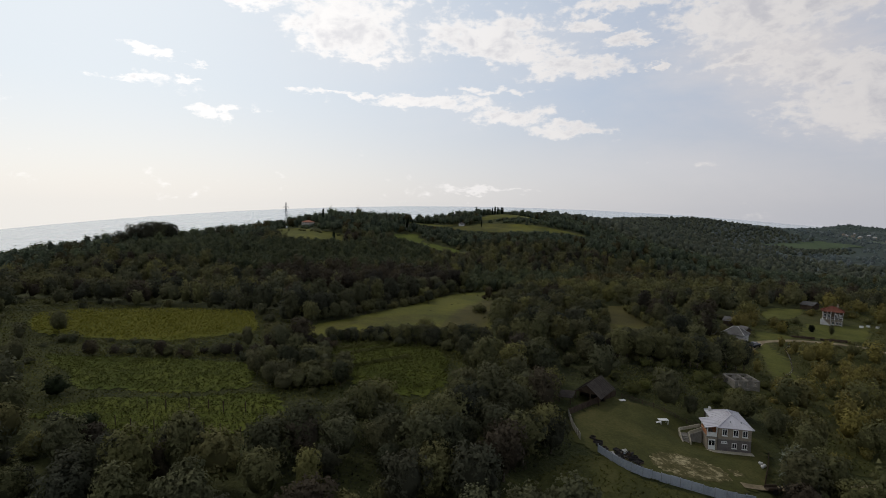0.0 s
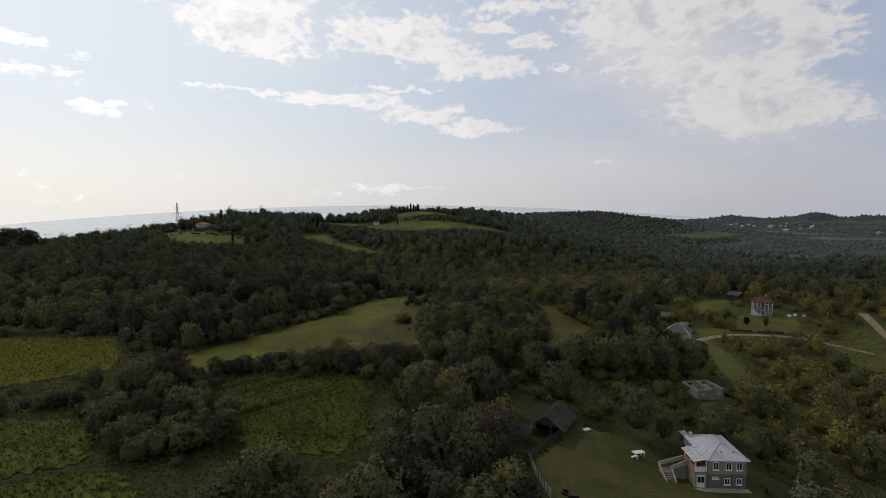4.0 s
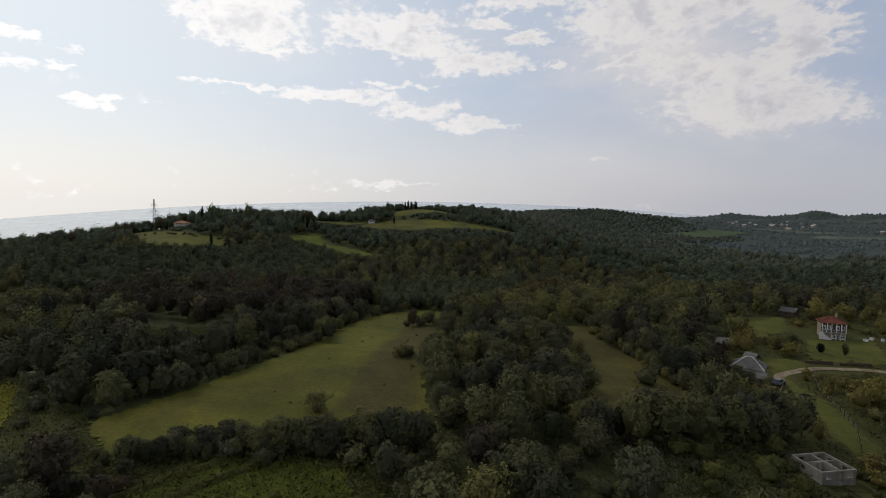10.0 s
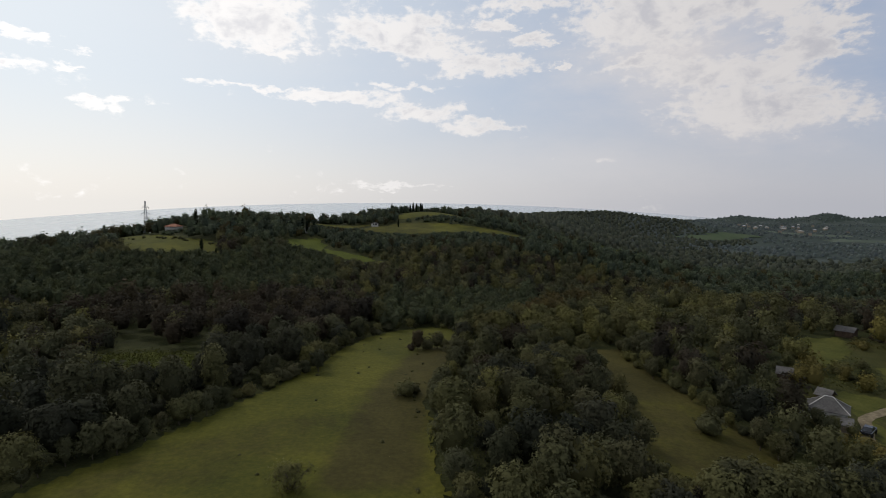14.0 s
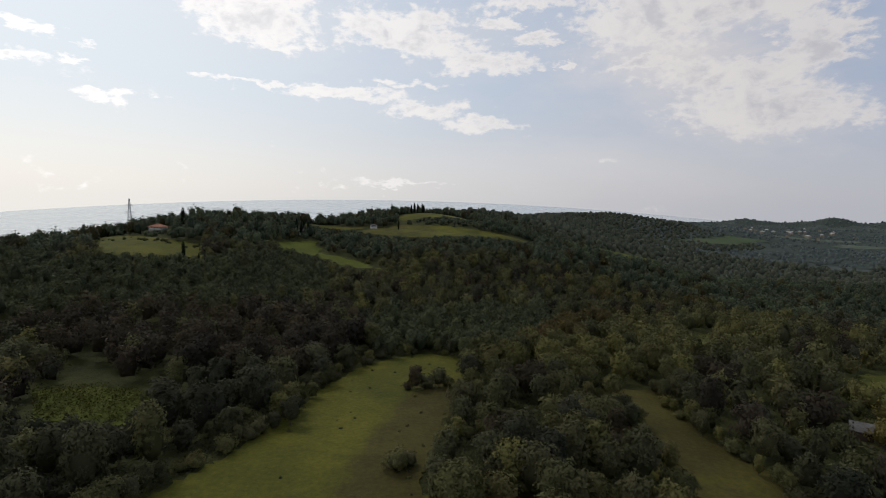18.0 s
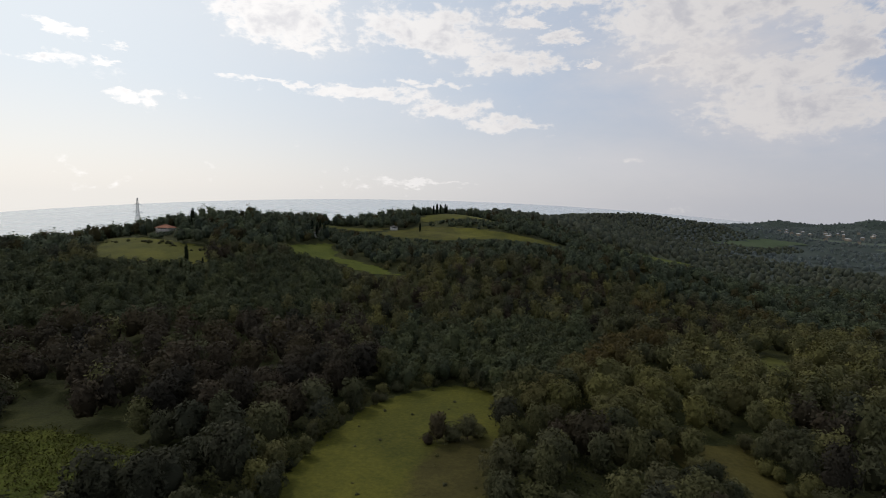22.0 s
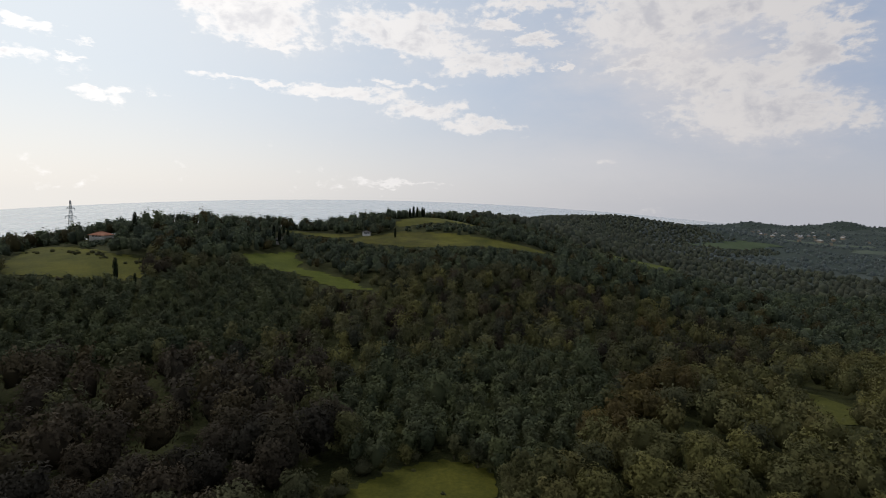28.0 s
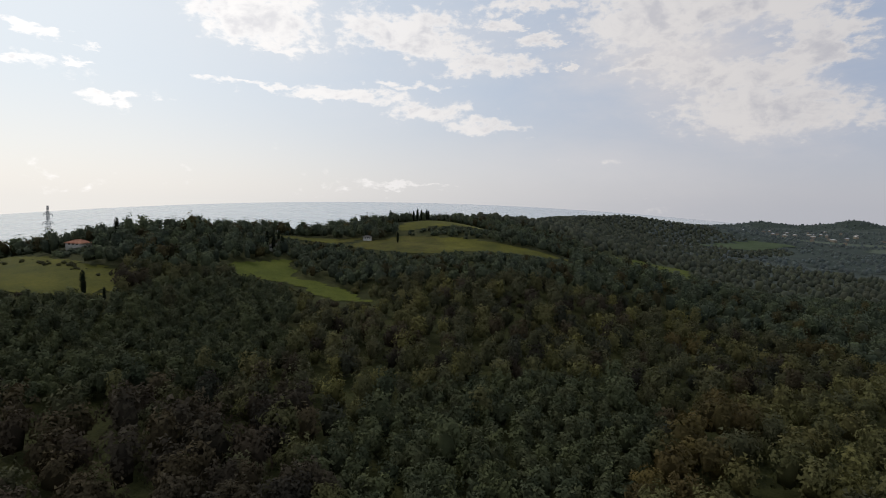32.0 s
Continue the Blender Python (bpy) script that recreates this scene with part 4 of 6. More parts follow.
def build_woods():
    rng = np.random.RandomState(5)
    # the woods by the flight line: the nearest tree by tree, the rest joined
    x, y = scatter(rng, -90, 80, 36, 262, 5.6)
    keep = ~open_ground(x, y, 1.2) & in_sight(x, y, 3) & (reach(x, y) < 84)
    rows = sow(rng, x[keep], y[keep])
    rows.sort(key=lambda r: float(reach(r[0], r[1])) + abs(r[0]) * 0.3)
    trees = [r for r in rows if r[3] != "bush"]
    bushes = [r for r in rows if r[3] == "bush"]
    for a, b, leaf, shape, size in trees[:130] + bushes[:150]:
        plant(shape, a, b, size, rng.randint(5), leaf, turn=rng.uniform(0, 360))
    join_wood("near_woodland", "dense mixed wood", trees[130:] + bushes[150:], 0, rng, 0.6)
    # further off
    x, y = scatter(rng, -330, 330, 30, 480, 5.9)
    d = reach(x, y)
    keep = ~open_ground(x, y, 1.5) & in_sight(x, y) & (d >= 84) & (d < 235)
    join_wood("woodland", "dense mixed broad-leaved woodland", sow(rng, x[keep], y[keep]), 1, rng, 0.7)
    rows = []
    for name, poly, leaf, _, sizes, _ in STANDS:
        if name == "plantation":
            xs, ys = [p[0] for p in poly], [p[1] for p in poly]
            x, y = scatter(rng, min(xs), max(xs), min(ys), max(ys), 3.6)
            ok = inside(x, y, poly) & ~open_ground(x, y, 1.2)
            rows += [(a, b, leaf, "young", rng.uniform(*sizes)) for a, b in zip(x[ok], y[ok])]
    join_wood("plantation_trees", "dense plantation of slender young trees", rows, 1, rng)
    x, y = scatter(rng, -560, 640, 30, 780, 6.2)
    d = reach(x, y)
    keep = ~open_ground(x, y, 2) & in_sight(x, y) & (d >= 235) & (d < 520)
    # near greens give way here to the green with haze in its colour
    hill = {LEAF: LEAF_HILL_HAZE, LEAF_OLIVE: LEAF_HILL_HAZE, LEAF_GARDEN: LEAF_HILL_HAZE, LEAF_DEEP: LEAF_HILL_HAZE, LEAF_BROWN: LEAF_HILL_BROWN}
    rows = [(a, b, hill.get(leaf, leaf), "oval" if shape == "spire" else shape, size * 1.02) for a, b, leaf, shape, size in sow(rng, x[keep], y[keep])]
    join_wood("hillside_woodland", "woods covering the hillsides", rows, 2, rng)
    x, y = scatter(rng, -700, 1300, 300, 1800, 13.0)
    d = np.hypot(x, y - 177)
    valley = (np.degrees(np.arctan2(x, y)) > 26 + 3 * np.sin(d * 0.011)) & (d > 940 + 60 * np.sin(x * 0.03))
    keep = ~open_ground(x, y, 4) & in_sight(x, y) & (reach(x, y) >= 520) & (d < 1700) & ~valley & (height(x, y) > -50)
    join_wood("distant_woodland", "distant woods on the ridge", [(a, b, LEAF_FAR_HAZE, "round", rng.uniform(0.7, 1.15)) for a, b in zip(x[keep], y[keep])], 3, rng, 2.0)
    x, y = scatter(rng, 200, 2600, 700, 3000, 20.0)
    d = np.hypot(x, y - 177)
    hill = height(x, y) > -36
    belt = (np.sin(x * 0.021 + y * 0.013) + np.sin(y * 0.017 - x * 0.006) > -0.8) & ~open_ground(x, y, 6)
    keep = in_sight(x, y) & (d >= 900) & (np.degrees(np.arctan2(x, y)) > 18) & (hill & (d > 1500) | belt)
    join_wood("far_hill_woodland", "woods and tree belts in the far valley", [(a, b, LEAF_DISTANT_HAZE, "round", rng.uniform(0.7, 1.25)) for a, b in zip(x[keep], y[keep])], 3, rng, 4.0)


def build_single_trees():
    rows = [
        ("bush", -81, 81, 1.1, LEAF_DARK), ("young", -60, 65, 0.8, LEAF_DARK), ("round", -117, 119, 0.7, LEAF), ("round", -52, 109, 0.72, LEAF), ("round", -47, 106, 0.6, LEAF),
        ("round", -56, 113, 0.62, LEAF_OLIVE), ("young", -13.3, 209.5, 0.92, LEAF_BROWN), ("round", -8.3, 211, 0.52, LEAF), ("bush", -10.8, 210.5, 1.0, LEAF), ("bush", -6.4, 212.5, 0.8, LEAF), ("bush", -14.8, 208.5, 0.6, LEAF_BROWN),
        ("round", -33, 186, 0.55, LEAF), ("bush", 37, 163, 1.25, LEAF), ("bush", -14, 171, 1.0, LEAF), ("bush", -12.5, 172.5, 0.7, LEAF), ("round", 87, 193, 0.42, LEAF_DARK),
        ("young", 96, 194, 0.5, LEAF_DARK), ("oval", 101, 192, 0.34, LEAF_OLIVE),
    ]
    for k, (shape, x, y, size, leaf) in enumerate(rows):
        plant(shape, x, y, size, k, leaf, turn=40 * k)
    olive = plant("round", 42.6, 84.6, 1.08, 2, LEAF_SILVER, "round silvery grey-green olive tree beside the yard track", "olive_tree")
    olive.matrix_basis = olive.matrix_basis @ Matrix.Diagonal((1, 1, 0.68, 1))
    bare_tree(-25.2, 137)
    # a row of tall trees along the foot of the cut field
    rng = np.random.RandomState(71)
    for k in range(17):
        t = (k + rng.uniform(0.2, 0.8)) / 17
        x, y = 23.5 + 33 * t, 135.5 + 8.5 * t + rng.uniform(-2.2, 1.2)
        shape = ("round", "oval", "round")[k % 3]
        plant(shape, x, y, rng.uniform(0.74, 0.96) * (0.84 if shape == "oval" else 1.0), k, (LEAF, LEAF_DEEP, LEAF)[k % 3], turn=61 * k)
    # the tall hedge below the meadow
    rng = np.random.RandomState(61)
    for k in range(42):
        t = (k + rng.uniform(0.1, 0.9)) / 42
        x, y = -45 + 37 * t, 119.6 + 6.6 * t + rng.uniform(-1.3, 1.3)
        shape = ("young", "round", "young", "oval")[k % 4]
        tall = rng.uniform(2.6, 4.2) + 1.3 * (t > 0.35) + 0.9 * (t > 0.75)
        plant(shape, x, y, tall / {"young": 6.0, "round": 9.3, "oval": 11.0}[shape], k, (LEAF, LEAF_DEEP, LEAF_OLIVE)[k % 3], turn=47 * k)
    plant("round", -49, 112.5, 0.8, 3, LEAF_BROWN)
    for k, (x, y, size) in enumerate(((-13, 74, 0.8), (-8.5, 79, 0.95), (-3, 77, 0.85), (-1.5, 84.5, 0.95), (3.6, 88.5, 0.8), (4.8, 80, 0.7), (-6, 86, 0.8), (1.5, 93.5, 0.75), (-17.5, 71, 0.7))):
        plant(("round", "oval", "round")[k % 3], x, y, size * (0.85 if k % 3 == 1 else 1.0), k, LEAF_DEEP if k % 4 else LEAF, turn=53 * k)
    rng = np.random.RandomState(51)
    for name, poly, leaf, _, sizes, _ in STANDS:
        if name != "thicket":
            continue
        xs, ys = [p[0] for p in poly], [p[1] for p in poly]
        x, y = scatter(rng, min(xs), max(xs), min(ys), max(ys), 2.7)
        ok = inside(x, y, poly) & in_sight(x, y)
        for a, b in zip(x[ok], y[ok]):
            shape = ("bush", "young", "bush", "young")[rng.randint(4)]
            plant(shape, a, b, rng.uniform(*sizes) * (1.0 if shape == "bush" else 0.72), rng.randint(5), (leaf, LEAF)[rng.randint(2)], turn=rng.uniform(0, 360))
    # tall old trees on the crest towards the sea
    for k, (x, y, size) in enumerate([(-252, 316, 1.7), (-246, 320, 1.85), (-241, 325, 1.8), (-235, 329, 1.6), (-243, 332, 1.75), (-257, 310, 1.3), (-228, 362, 1.1), (-222, 366, 1.15), (-262, 304, 1.2)]):
        plant("round", x, y, size, k, LEAF_DEEP, turn=60 * k)
    # a hedge line across the hill field
    for k in range(30):
        t = rng.rand()
        plant("bush", -190 + 60 * t, 386 - 17 * t + rng.normal(0, 1.6), rng.uniform(0.2, 0.55), k, LEAF, turn=70 * k)
    # growth along the edges of the meadow and the cut field
    rng = np.random.RandomState(41)
    for line, out in (([(-58, 133), (-49, 146), (-45, 156), (-39, 173), (-33, 187), (-32, 205), (-29, 221), (-22.5, 235)], -1), ([(-7, 133), (-10, 169), (-6, 190), (-3, 205), (-3, 226), (-3, 236)], 1),
                      ([(26, 214), (26, 196), (24, 175), (20, 152)], -1), ([(42, 217), (40, 200), (43, 180), (45, 165), (45, 152)], 1), ([(-22.5, 235), (-17.5, 240), (-11, 243.5), (-6, 241.5), (-3, 236)], -1)):
        for (ax, ay), (bx, by) in zip(line, line[1:]):
            ln = math.hypot(bx - ax, by - ay)
            for q in range(int(ln / 2.6)):
                t = (q + rng.uniform(0.2, 0.8)) * 2.6 / ln
                off = rng.uniform(0.6, 2.6)
                x, y = ax + (bx - ax) * t + out * off * (by - ay) / ln, ay + (by - ay) * t - out * off * (bx - ax) / ln
                shape = ("bush", "young", "oval", "round")[rng.randint(4)]
                size = {"bush": rng.uniform(0.45, 1.0), "young": rng.uniform(0.45, 1.0), "oval": rng.uniform(0.3, 0.55), "round": rng.uniform(0.36, 0.6)}[shape]
                plant(shape, x, y, size, rng.randint(5), (LEAF, LEAF_OLIVE, LEAF)[rng.randint(3)], turn=rng.uniform(0, 360))
    # low tufts on the meadow
    rng = np.random.RandomState(31)
    n = 0
    while n < 66:
        x, y = rng.uniform(-40, -4), rng.uniform(134, 243)
        if inside(np.array(x), np.array(y), FIELDS["meadow"][0]) and (y > 205 or x > -16 or rng.rand() < 0.15):
            plant("bush", x, y, rng.uniform(0.08, 0.24), n, LEAF if n % 3 else LEAF_OLIVE, "small weed tuft on the open meadow", "weed_tuft", 50.0 * n)
            n += 1
    # poplars and cypresses on the ridge
    for k, (x, y, s) in enumerate([(-127, 346, 0.62), (-119, 344, 0.36), (-105, 478, 0.55)]):
        plant("spire", x, y, s * 1.2, k, LEAF_DARK, "dark narrow cypress standing at the edge of a hill field", "cypress")
    for k, (x, s) in enumerate([(-47, 0.5), (-38.5, 0.5), (-35.5, 0.62), (-32.5, 0.72), (-29.5, 0.66), (-25.5, 0.68), (-24.0, 0.6)]):
        plant("spire", x, 586 + (k % 3), s * 1.15, k, LEAF_DARK, "dark cypress in the row on the far hilltop", "cypress")
    for k, (x, y, s) in enumerate([(-168, 432, 0.95), (-104, 455, 0.9), (-101, 456, 0.8), (-96, 454, 0.85), (-40, 500, 0.6)]):
        plant("spire", x, y, s * 1.05, k, LEAF_DARK, "dark cypress standing above the ridge houses", "cypress")


build_woods()
build_single_trees()


# ---- roads ----
def build_road(name, line, wide):
    pts = [np.array(p, float) for p in line]
    dense = []
    for k in range(len(pts) - 1):
        p0, p1, p2, p3 = pts[max(k - 1, 0)], pts[k], pts[k + 1], pts[min(k + 2, len(pts) - 1)]
        n = max(2, int(np.linalg.norm(p2 - p1) / 1.2))
        for q in range(n):
            t = q / n
            dense.append(0.5 * (2 * p1 + (p2 - p0) * t + (2 * p0 - 5 * p1 + 4 * p2 - p3) * t * t + (3 * p1 - p0 - 3 * p2 + p3) * t ** 3))
    dense.append(pts[-1])
    dense = np.array(dense)
    tang = np.gradient(dense, axis=0)
    side = np.stack([tang[:, 1], -tang[:, 0]], 1) / np.linalg.norm(tang, axis=1)[:, None]
    rng = np.random.RandomState(len(name))
    cols = []
    for o in (-0.5, -0.2, 0.2, 0.5):
        rough = np.convolve(rng.uniform(-1, 1, len(dense) + 4), np.ones(5) / 3.2, "valid")[:, None]
        w = o * wide * (1 + (0.22 * rough if abs(o) > 0.3 else 0))
        p = dense + side * w
        cols.append(np.concatenate([p, (height(p[:, 0], p[:, 1]) + 0.24)[:, None]], 1))
    n = len(dense)
    verts = np.concatenate(cols)
    faces = [(c * n + k, (c + 1) * n + k, (c + 1) * n + k + 1, c * n + k + 1) for c in range(3) for k in range(n - 1)]
    tagged(new(name, mesh_from(name, verts, faces, TRACK, True)), "pale unpaved gravel track with worn uneven edges", "track", kind="structure")


for key, (line, wide) in ROADS.items():
    build_road(key, line, wide)

# ---- building materials ----
PLASTER = mottled("grey_plaster", (0.20, 0.168, 0.125), (0.262, 0.220, 0.168), (0.32, 0.275, 0.215), 0.6, 5.0, relief=0.01)
PLASTER_LOW = mottled("dark_plaster", (0.10, 0.088, 0.085), (0.135, 0.12, 0.115), (0.17, 0.155, 0.145), 0.6, 5.0, relief=0.01)
WHITEWASH = mottled("whitewash", (0.30, 0.29, 0.27), (0.44, 0.43, 0.41), (0.55, 0.54, 0.52), 0.5, 4.0)
LIMEWASH = mottled("old_limewash", (0.22, 0.195, 0.145), (0.31, 0.28, 0.215), (0.40, 0.37, 0.30), 0.8, 5.0, relief=0.01)
CONCRETE = mottled("weathered_concrete", (0.13, 0.12, 0.10), (0.20, 0.185, 0.16), (0.28, 0.26, 0.23), 0.7, 6.0, relief=0.02)
TERRACOTTA = mottled("terracotta_paint", (0.26, 0.11, 0.055), (0.34, 0.155, 0.08), (0.40, 0.20, 0.11), 0.8, 6.0)
ROOF_METAL = mottled("galvanised_roof", (0.36, 0.345, 0.37), (0.44, 0.425, 0.455), (0.52, 0.50, 0.53), 0.35, 3.0, rough=0.5, spec=0.4)
ROOF_GREY = mottled("fibre_cement_roof", (0.085, 0.08, 0.078), (0.125, 0.118, 0.112), (0.18, 0.172, 0.165), 0.5, 4.0, relief=0.02)
ROOF_OLD = mottled("old_shingle_roof", (0.030, 0.025, 0.020), (0.050, 0.042, 0.036), (0.075, 0.064, 0.055), 0.6, 4.0, relief=0.03)
ROOF_RED = mottled("red_roof_tiles", (0.10, 0.040, 0.028), (0.145, 0.055, 0.038), (0.19, 0.078, 0.056), 0.7, 5.0, relief=0.02)
ROOF_ORANGE = mottled("faded_orange_roof", (0.26, 0.11, 0.07), (0.36, 0.17, 0.11), (0.46, 0.26, 0.18), 0.7, 5.0, relief=0.02)
WOOD = mottled("weathered_timber", (0.035, 0.025, 0.018), (0.065, 0.046, 0.033), (0.10, 0.075, 0.055), 0.9, 7.0, relief=0.02)
FENCE_PAINT = mottled("pale_fence_paint", (0.24, 0.27, 0.31), (0.33, 0.36, 0.40), (0.40, 0.43, 0.47), 0.4, 4.0, rough=0.6)
FENCE_WHITE = mottled("faded_white_boards", (0.24, 0.23, 0.20), (0.33, 0.32, 0.28), (0.42, 0.41, 0.37), 0.5, 4.0)
WHITE_PAINT = mottled("white_paint", (0.52, 0.52, 0.50), (0.68, 0.68, 0.66), (0.76, 0.76, 0.75), 0.9, 6.0, rough=0.5)
STEEL = mottled("dull_steel", (0.16, 0.17, 0.18), (0.24, 0.25, 0.26), (0.32, 0.33, 0.34), 0.8, 5.0, rough=0.5, spec=0.5)
RUBBISH = mottled("dark_scrap", (0.012, 0.011, 0.010), (0.035, 0.032, 0.030), (0.10, 0.09, 0.08), 1.0, 6.0)
INSIDE_SHADE = mottled("interior_shade", (0.010, 0.010, 0.010), (0.016, 0.015, 0.014), (0.024, 0.022, 0.020), 0.8, 4.0)
CAR_PAINT = mottled("dark_car_paint", (0.012, 0.013, 0.018), (0.018, 0.020, 0.026), (0.026, 0.028, 0.034), 0.5, 3.0, rough=0.25, spec=0.6)
RUBBER = mottled("tyre_rubber", (0.010, 0.010, 0.010), (0.016, 0.016, 0.016), (0.024, 0.024, 0.024), 2.0, 9.0)


def glass_material():
    m, g, b = material("window_glass", 0.08, 0.6)
    n = g.noise(place_vec(g), 0.8, 2.0)
    g.put(b.inputs["Base Color"], g.ramp(n, [(0.35, (0.012, 0.015, 0.019)), (0.65, (0.035, 0.042, 0.050))]))
    return m


GLASS = glass_material()


def box(bm, x0, x1, y0, y1, z0, z1, soft=0.0):
    got = bmesh.ops.create_cube(bm, size=1.0)["verts"]
    for v in got:
        v.co = Vector((x0 + (v.co.x + 0.5) * (x1 - x0), y0 + (v.co.y + 0.5) * (y1 - y0), z0 + (v.co.z + 0.5) * (z1 - z0)))
    if soft:
        edges = list({e for v in got for e in v.link_edges})
        bmesh.ops.bevel(bm, geom=edges, offset=soft, segments=1, affect="EDGES")


def boxed(name, mat, parent, *dims, label="", soft=0.0):
    bm = bmesh.new()
    box(bm, *dims, soft=soft)
    return part(name, bm, mat, parent, label)


def slab_of(bm, corners, thick):
    """A plate with the given top corners and a thickness straight down."""
    top = [bm.verts.new(c) for c in corners]
    low = [bm.verts.new((c[0], c[1], c[2] - thick)) for c in corners]
    bm.faces.new(top)
    bm.faces.new(low[::-1])
    n = len(corners)
    for k in range(n):
        bm.faces.new((top[k], low[k], low[(k + 1) % n], top[(k + 1) % n]))


def seam_parts(plane, a, b, c, d, count, mat, high=0.05, wide=0.06):
    """Raised seams from the edge a-b up to the edge c-d, each a piece of the roof plane."""
    a, b, c, d = (Vector(p) for p in (a, b, c, d))
    side, up = (b - a).normalized() * wide / 2, Vector((0, 0, high))
    for k in range(1, count):
        p, q = a.lerp(b, k / count), c.lerp(d, k / count)
        if (c - d).length < 0.05:
            # on a hip's triangle the seams run straight up and end at the hips
            mid = (a + b) / 2
            t = 1 - abs(k / count - 0.5) * 2
            q = p + (c - mid) * t
        if (q - p).length < 0.15:
            continue
        bm = bmesh.new()
        vs = [bm.verts.new(v) for v in (p - side, p + side, q + side, q - side, p - side + up, p + side + up, q + side + up, q - side + up)]
        for f in ((4, 5, 6, 7), (0, 1, 5, 4), (1, 2, 6, 5), (2, 3, 7, 6), (3, 0, 4, 7)):
            bm.faces.new([vs[i] for i in f])
        part("seam", bm, mat, plane)


def hip_roof(parent, w, d, z, rise, mat, over=0.4, seams=8, inset=None, label="", cap=None):
    """Four planes over a body from (0, 0) to (w, d), the ridge along the longer side, with seams and ridge caps."""
    x0, x1, y0, y1 = -over, w + over, -over, d + over
    if d >= w:
        i = inset or (x1 - x0) / 2
        r0, r1 = ((x0 + x1) / 2, y0 + i, z + rise), ((x0 + x1) / 2, y1 - i, z + rise)
    else:
        i = inset or (y1 - y0) / 2
        r0, r1 = (x0 + i, (y0 + y1) / 2, z + rise), (x1 - i, (y0 + y1) / 2, z + rise)
    A, B, C, D = (x0, y0, z), (x1, y0, z), (x1, y1, z), (x0, y1, z)
    planes = [(A, B, r0, r0), (B, C, r1, r0), (C, D, r1, r1), (D, A, r0, r1)] if d >= w else [(A, B, r1, r0), (B, C, r1, r1), (C, D, r0, r1), (D, A, r0, r0)]
    for p, q, r, s in planes:
        bm = bmesh.new()
        corners = [p, q, r] if r == s else [p, q, r, s]
        slab_of(bm, corners, 0.08)
        plane = part("roof_plane", bm, mat, parent, label)
        seam_parts(plane, p, q, s, r, seams, mat)
    for p, q in ((A, r0), (D, r0 if d < w else r1), (B, r1 if d < w else r0), (C, r1), (r0, r1)):
        bm = bmesh.new()
        up = Vector((0, 0, 0.09))
        pv, qv = Vector(p), Vector(q)
        if (qv - pv).length < 0.1:
            bm.free()
            continue
        sd = (qv - pv).cross(Vector((0, 0, 1))).normalized() * 0.1
        slab_of(bm, [pv - sd + up, pv + sd + up, qv + sd + up, qv - sd + up], 0.08)
        part("ridge_cap", bm, cap or mat, parent)


def gable_roof(parent, w, d, z, rise, mat, over=0.4, seams=9, label=""):
    """Two planes, the ridge along y in the middle of the width."""
    x0, x1, y0, y1 = -over, w + over, -over, d + over
    m = w / 2
    drop = rise * over / (w / 2)
    for ex in (x0, x1):
        bm = bmesh.new()
        A, B = (ex, y0, z - drop), (ex, y1, z - drop)
        r0, r1 = (m, y0, z + rise), (m, y1, z + rise)
        slab_of(bm, [A, r0, r1, B] if ex == x0 else [A, B, r1, r0], 0.08)
        plane = part("roof_plane", bm, mat, parent, label)
        seam_parts(plane, A, B, r0, r1, seams, mat)


def window(parent, x, z, w, h, y=0.0, turn=0, panes=2, mat=None):
    """A framed window on the wall plane y (turn 0: looks to -y; turn -90: on the wall x = y, looks to -x)."""
    def put(x0, x1, d0, d1, z0, z1):
        return (x0, x1, y + d0, y + d1, z0, z1) if turn == 0 else (y + d0, y + d1, x0, x1, z0, z1)
    mat = mat or WHITE_PAINT
    bm = bmesh.new()
    f = 0.09
    for dims in ((x - w / 2, x + w / 2, z + h - f, z + h), (x - w / 2, x + w / 2, z, z + f), (x - w / 2, x - w / 2 + f, z + f, z + h - f), (x + w / 2 - f, x + w / 2, z + f, z + h - f)):
        box(bm, *put(dims[0], dims[1], -0.07, 0.0, dims[2], dims[3]))
    for k in range(1, panes):
        c = x - w / 2 + w * k / panes
        box(bm, *put(c - 0.035, c + 0.035, -0.07, 0.0, z + f, z + h - f))
    frame_ob = part("window", bm, mat, parent, "white framed window")
    for k in range(panes):
        a = x - w / 2 + f + (w - 2 * f) * k / panes
        bm = bmesh.new()
        box(bm, *put(a, a + (w - 2 * f) / panes, -0.025, -0.003, z + f, z + h - f))
        part("pane", bm, GLASS, frame_ob)
    bm = bmesh.new()
    box(bm, *put(x - w / 2 - 0.06, x + w / 2 + 0.06, -0.14, -0.0, z - 0.07, z))
    part("sill", bm, mat, frame_ob)


def thing(name, label, category, x, y, turn=0.0, z=None, group=""):
    ob = new(name)
    ob.matrix_basis = pose(x, y, ground_z(x, y) if z is None else z, 0, 0, turn)
    return tagged(ob, label, category, group)


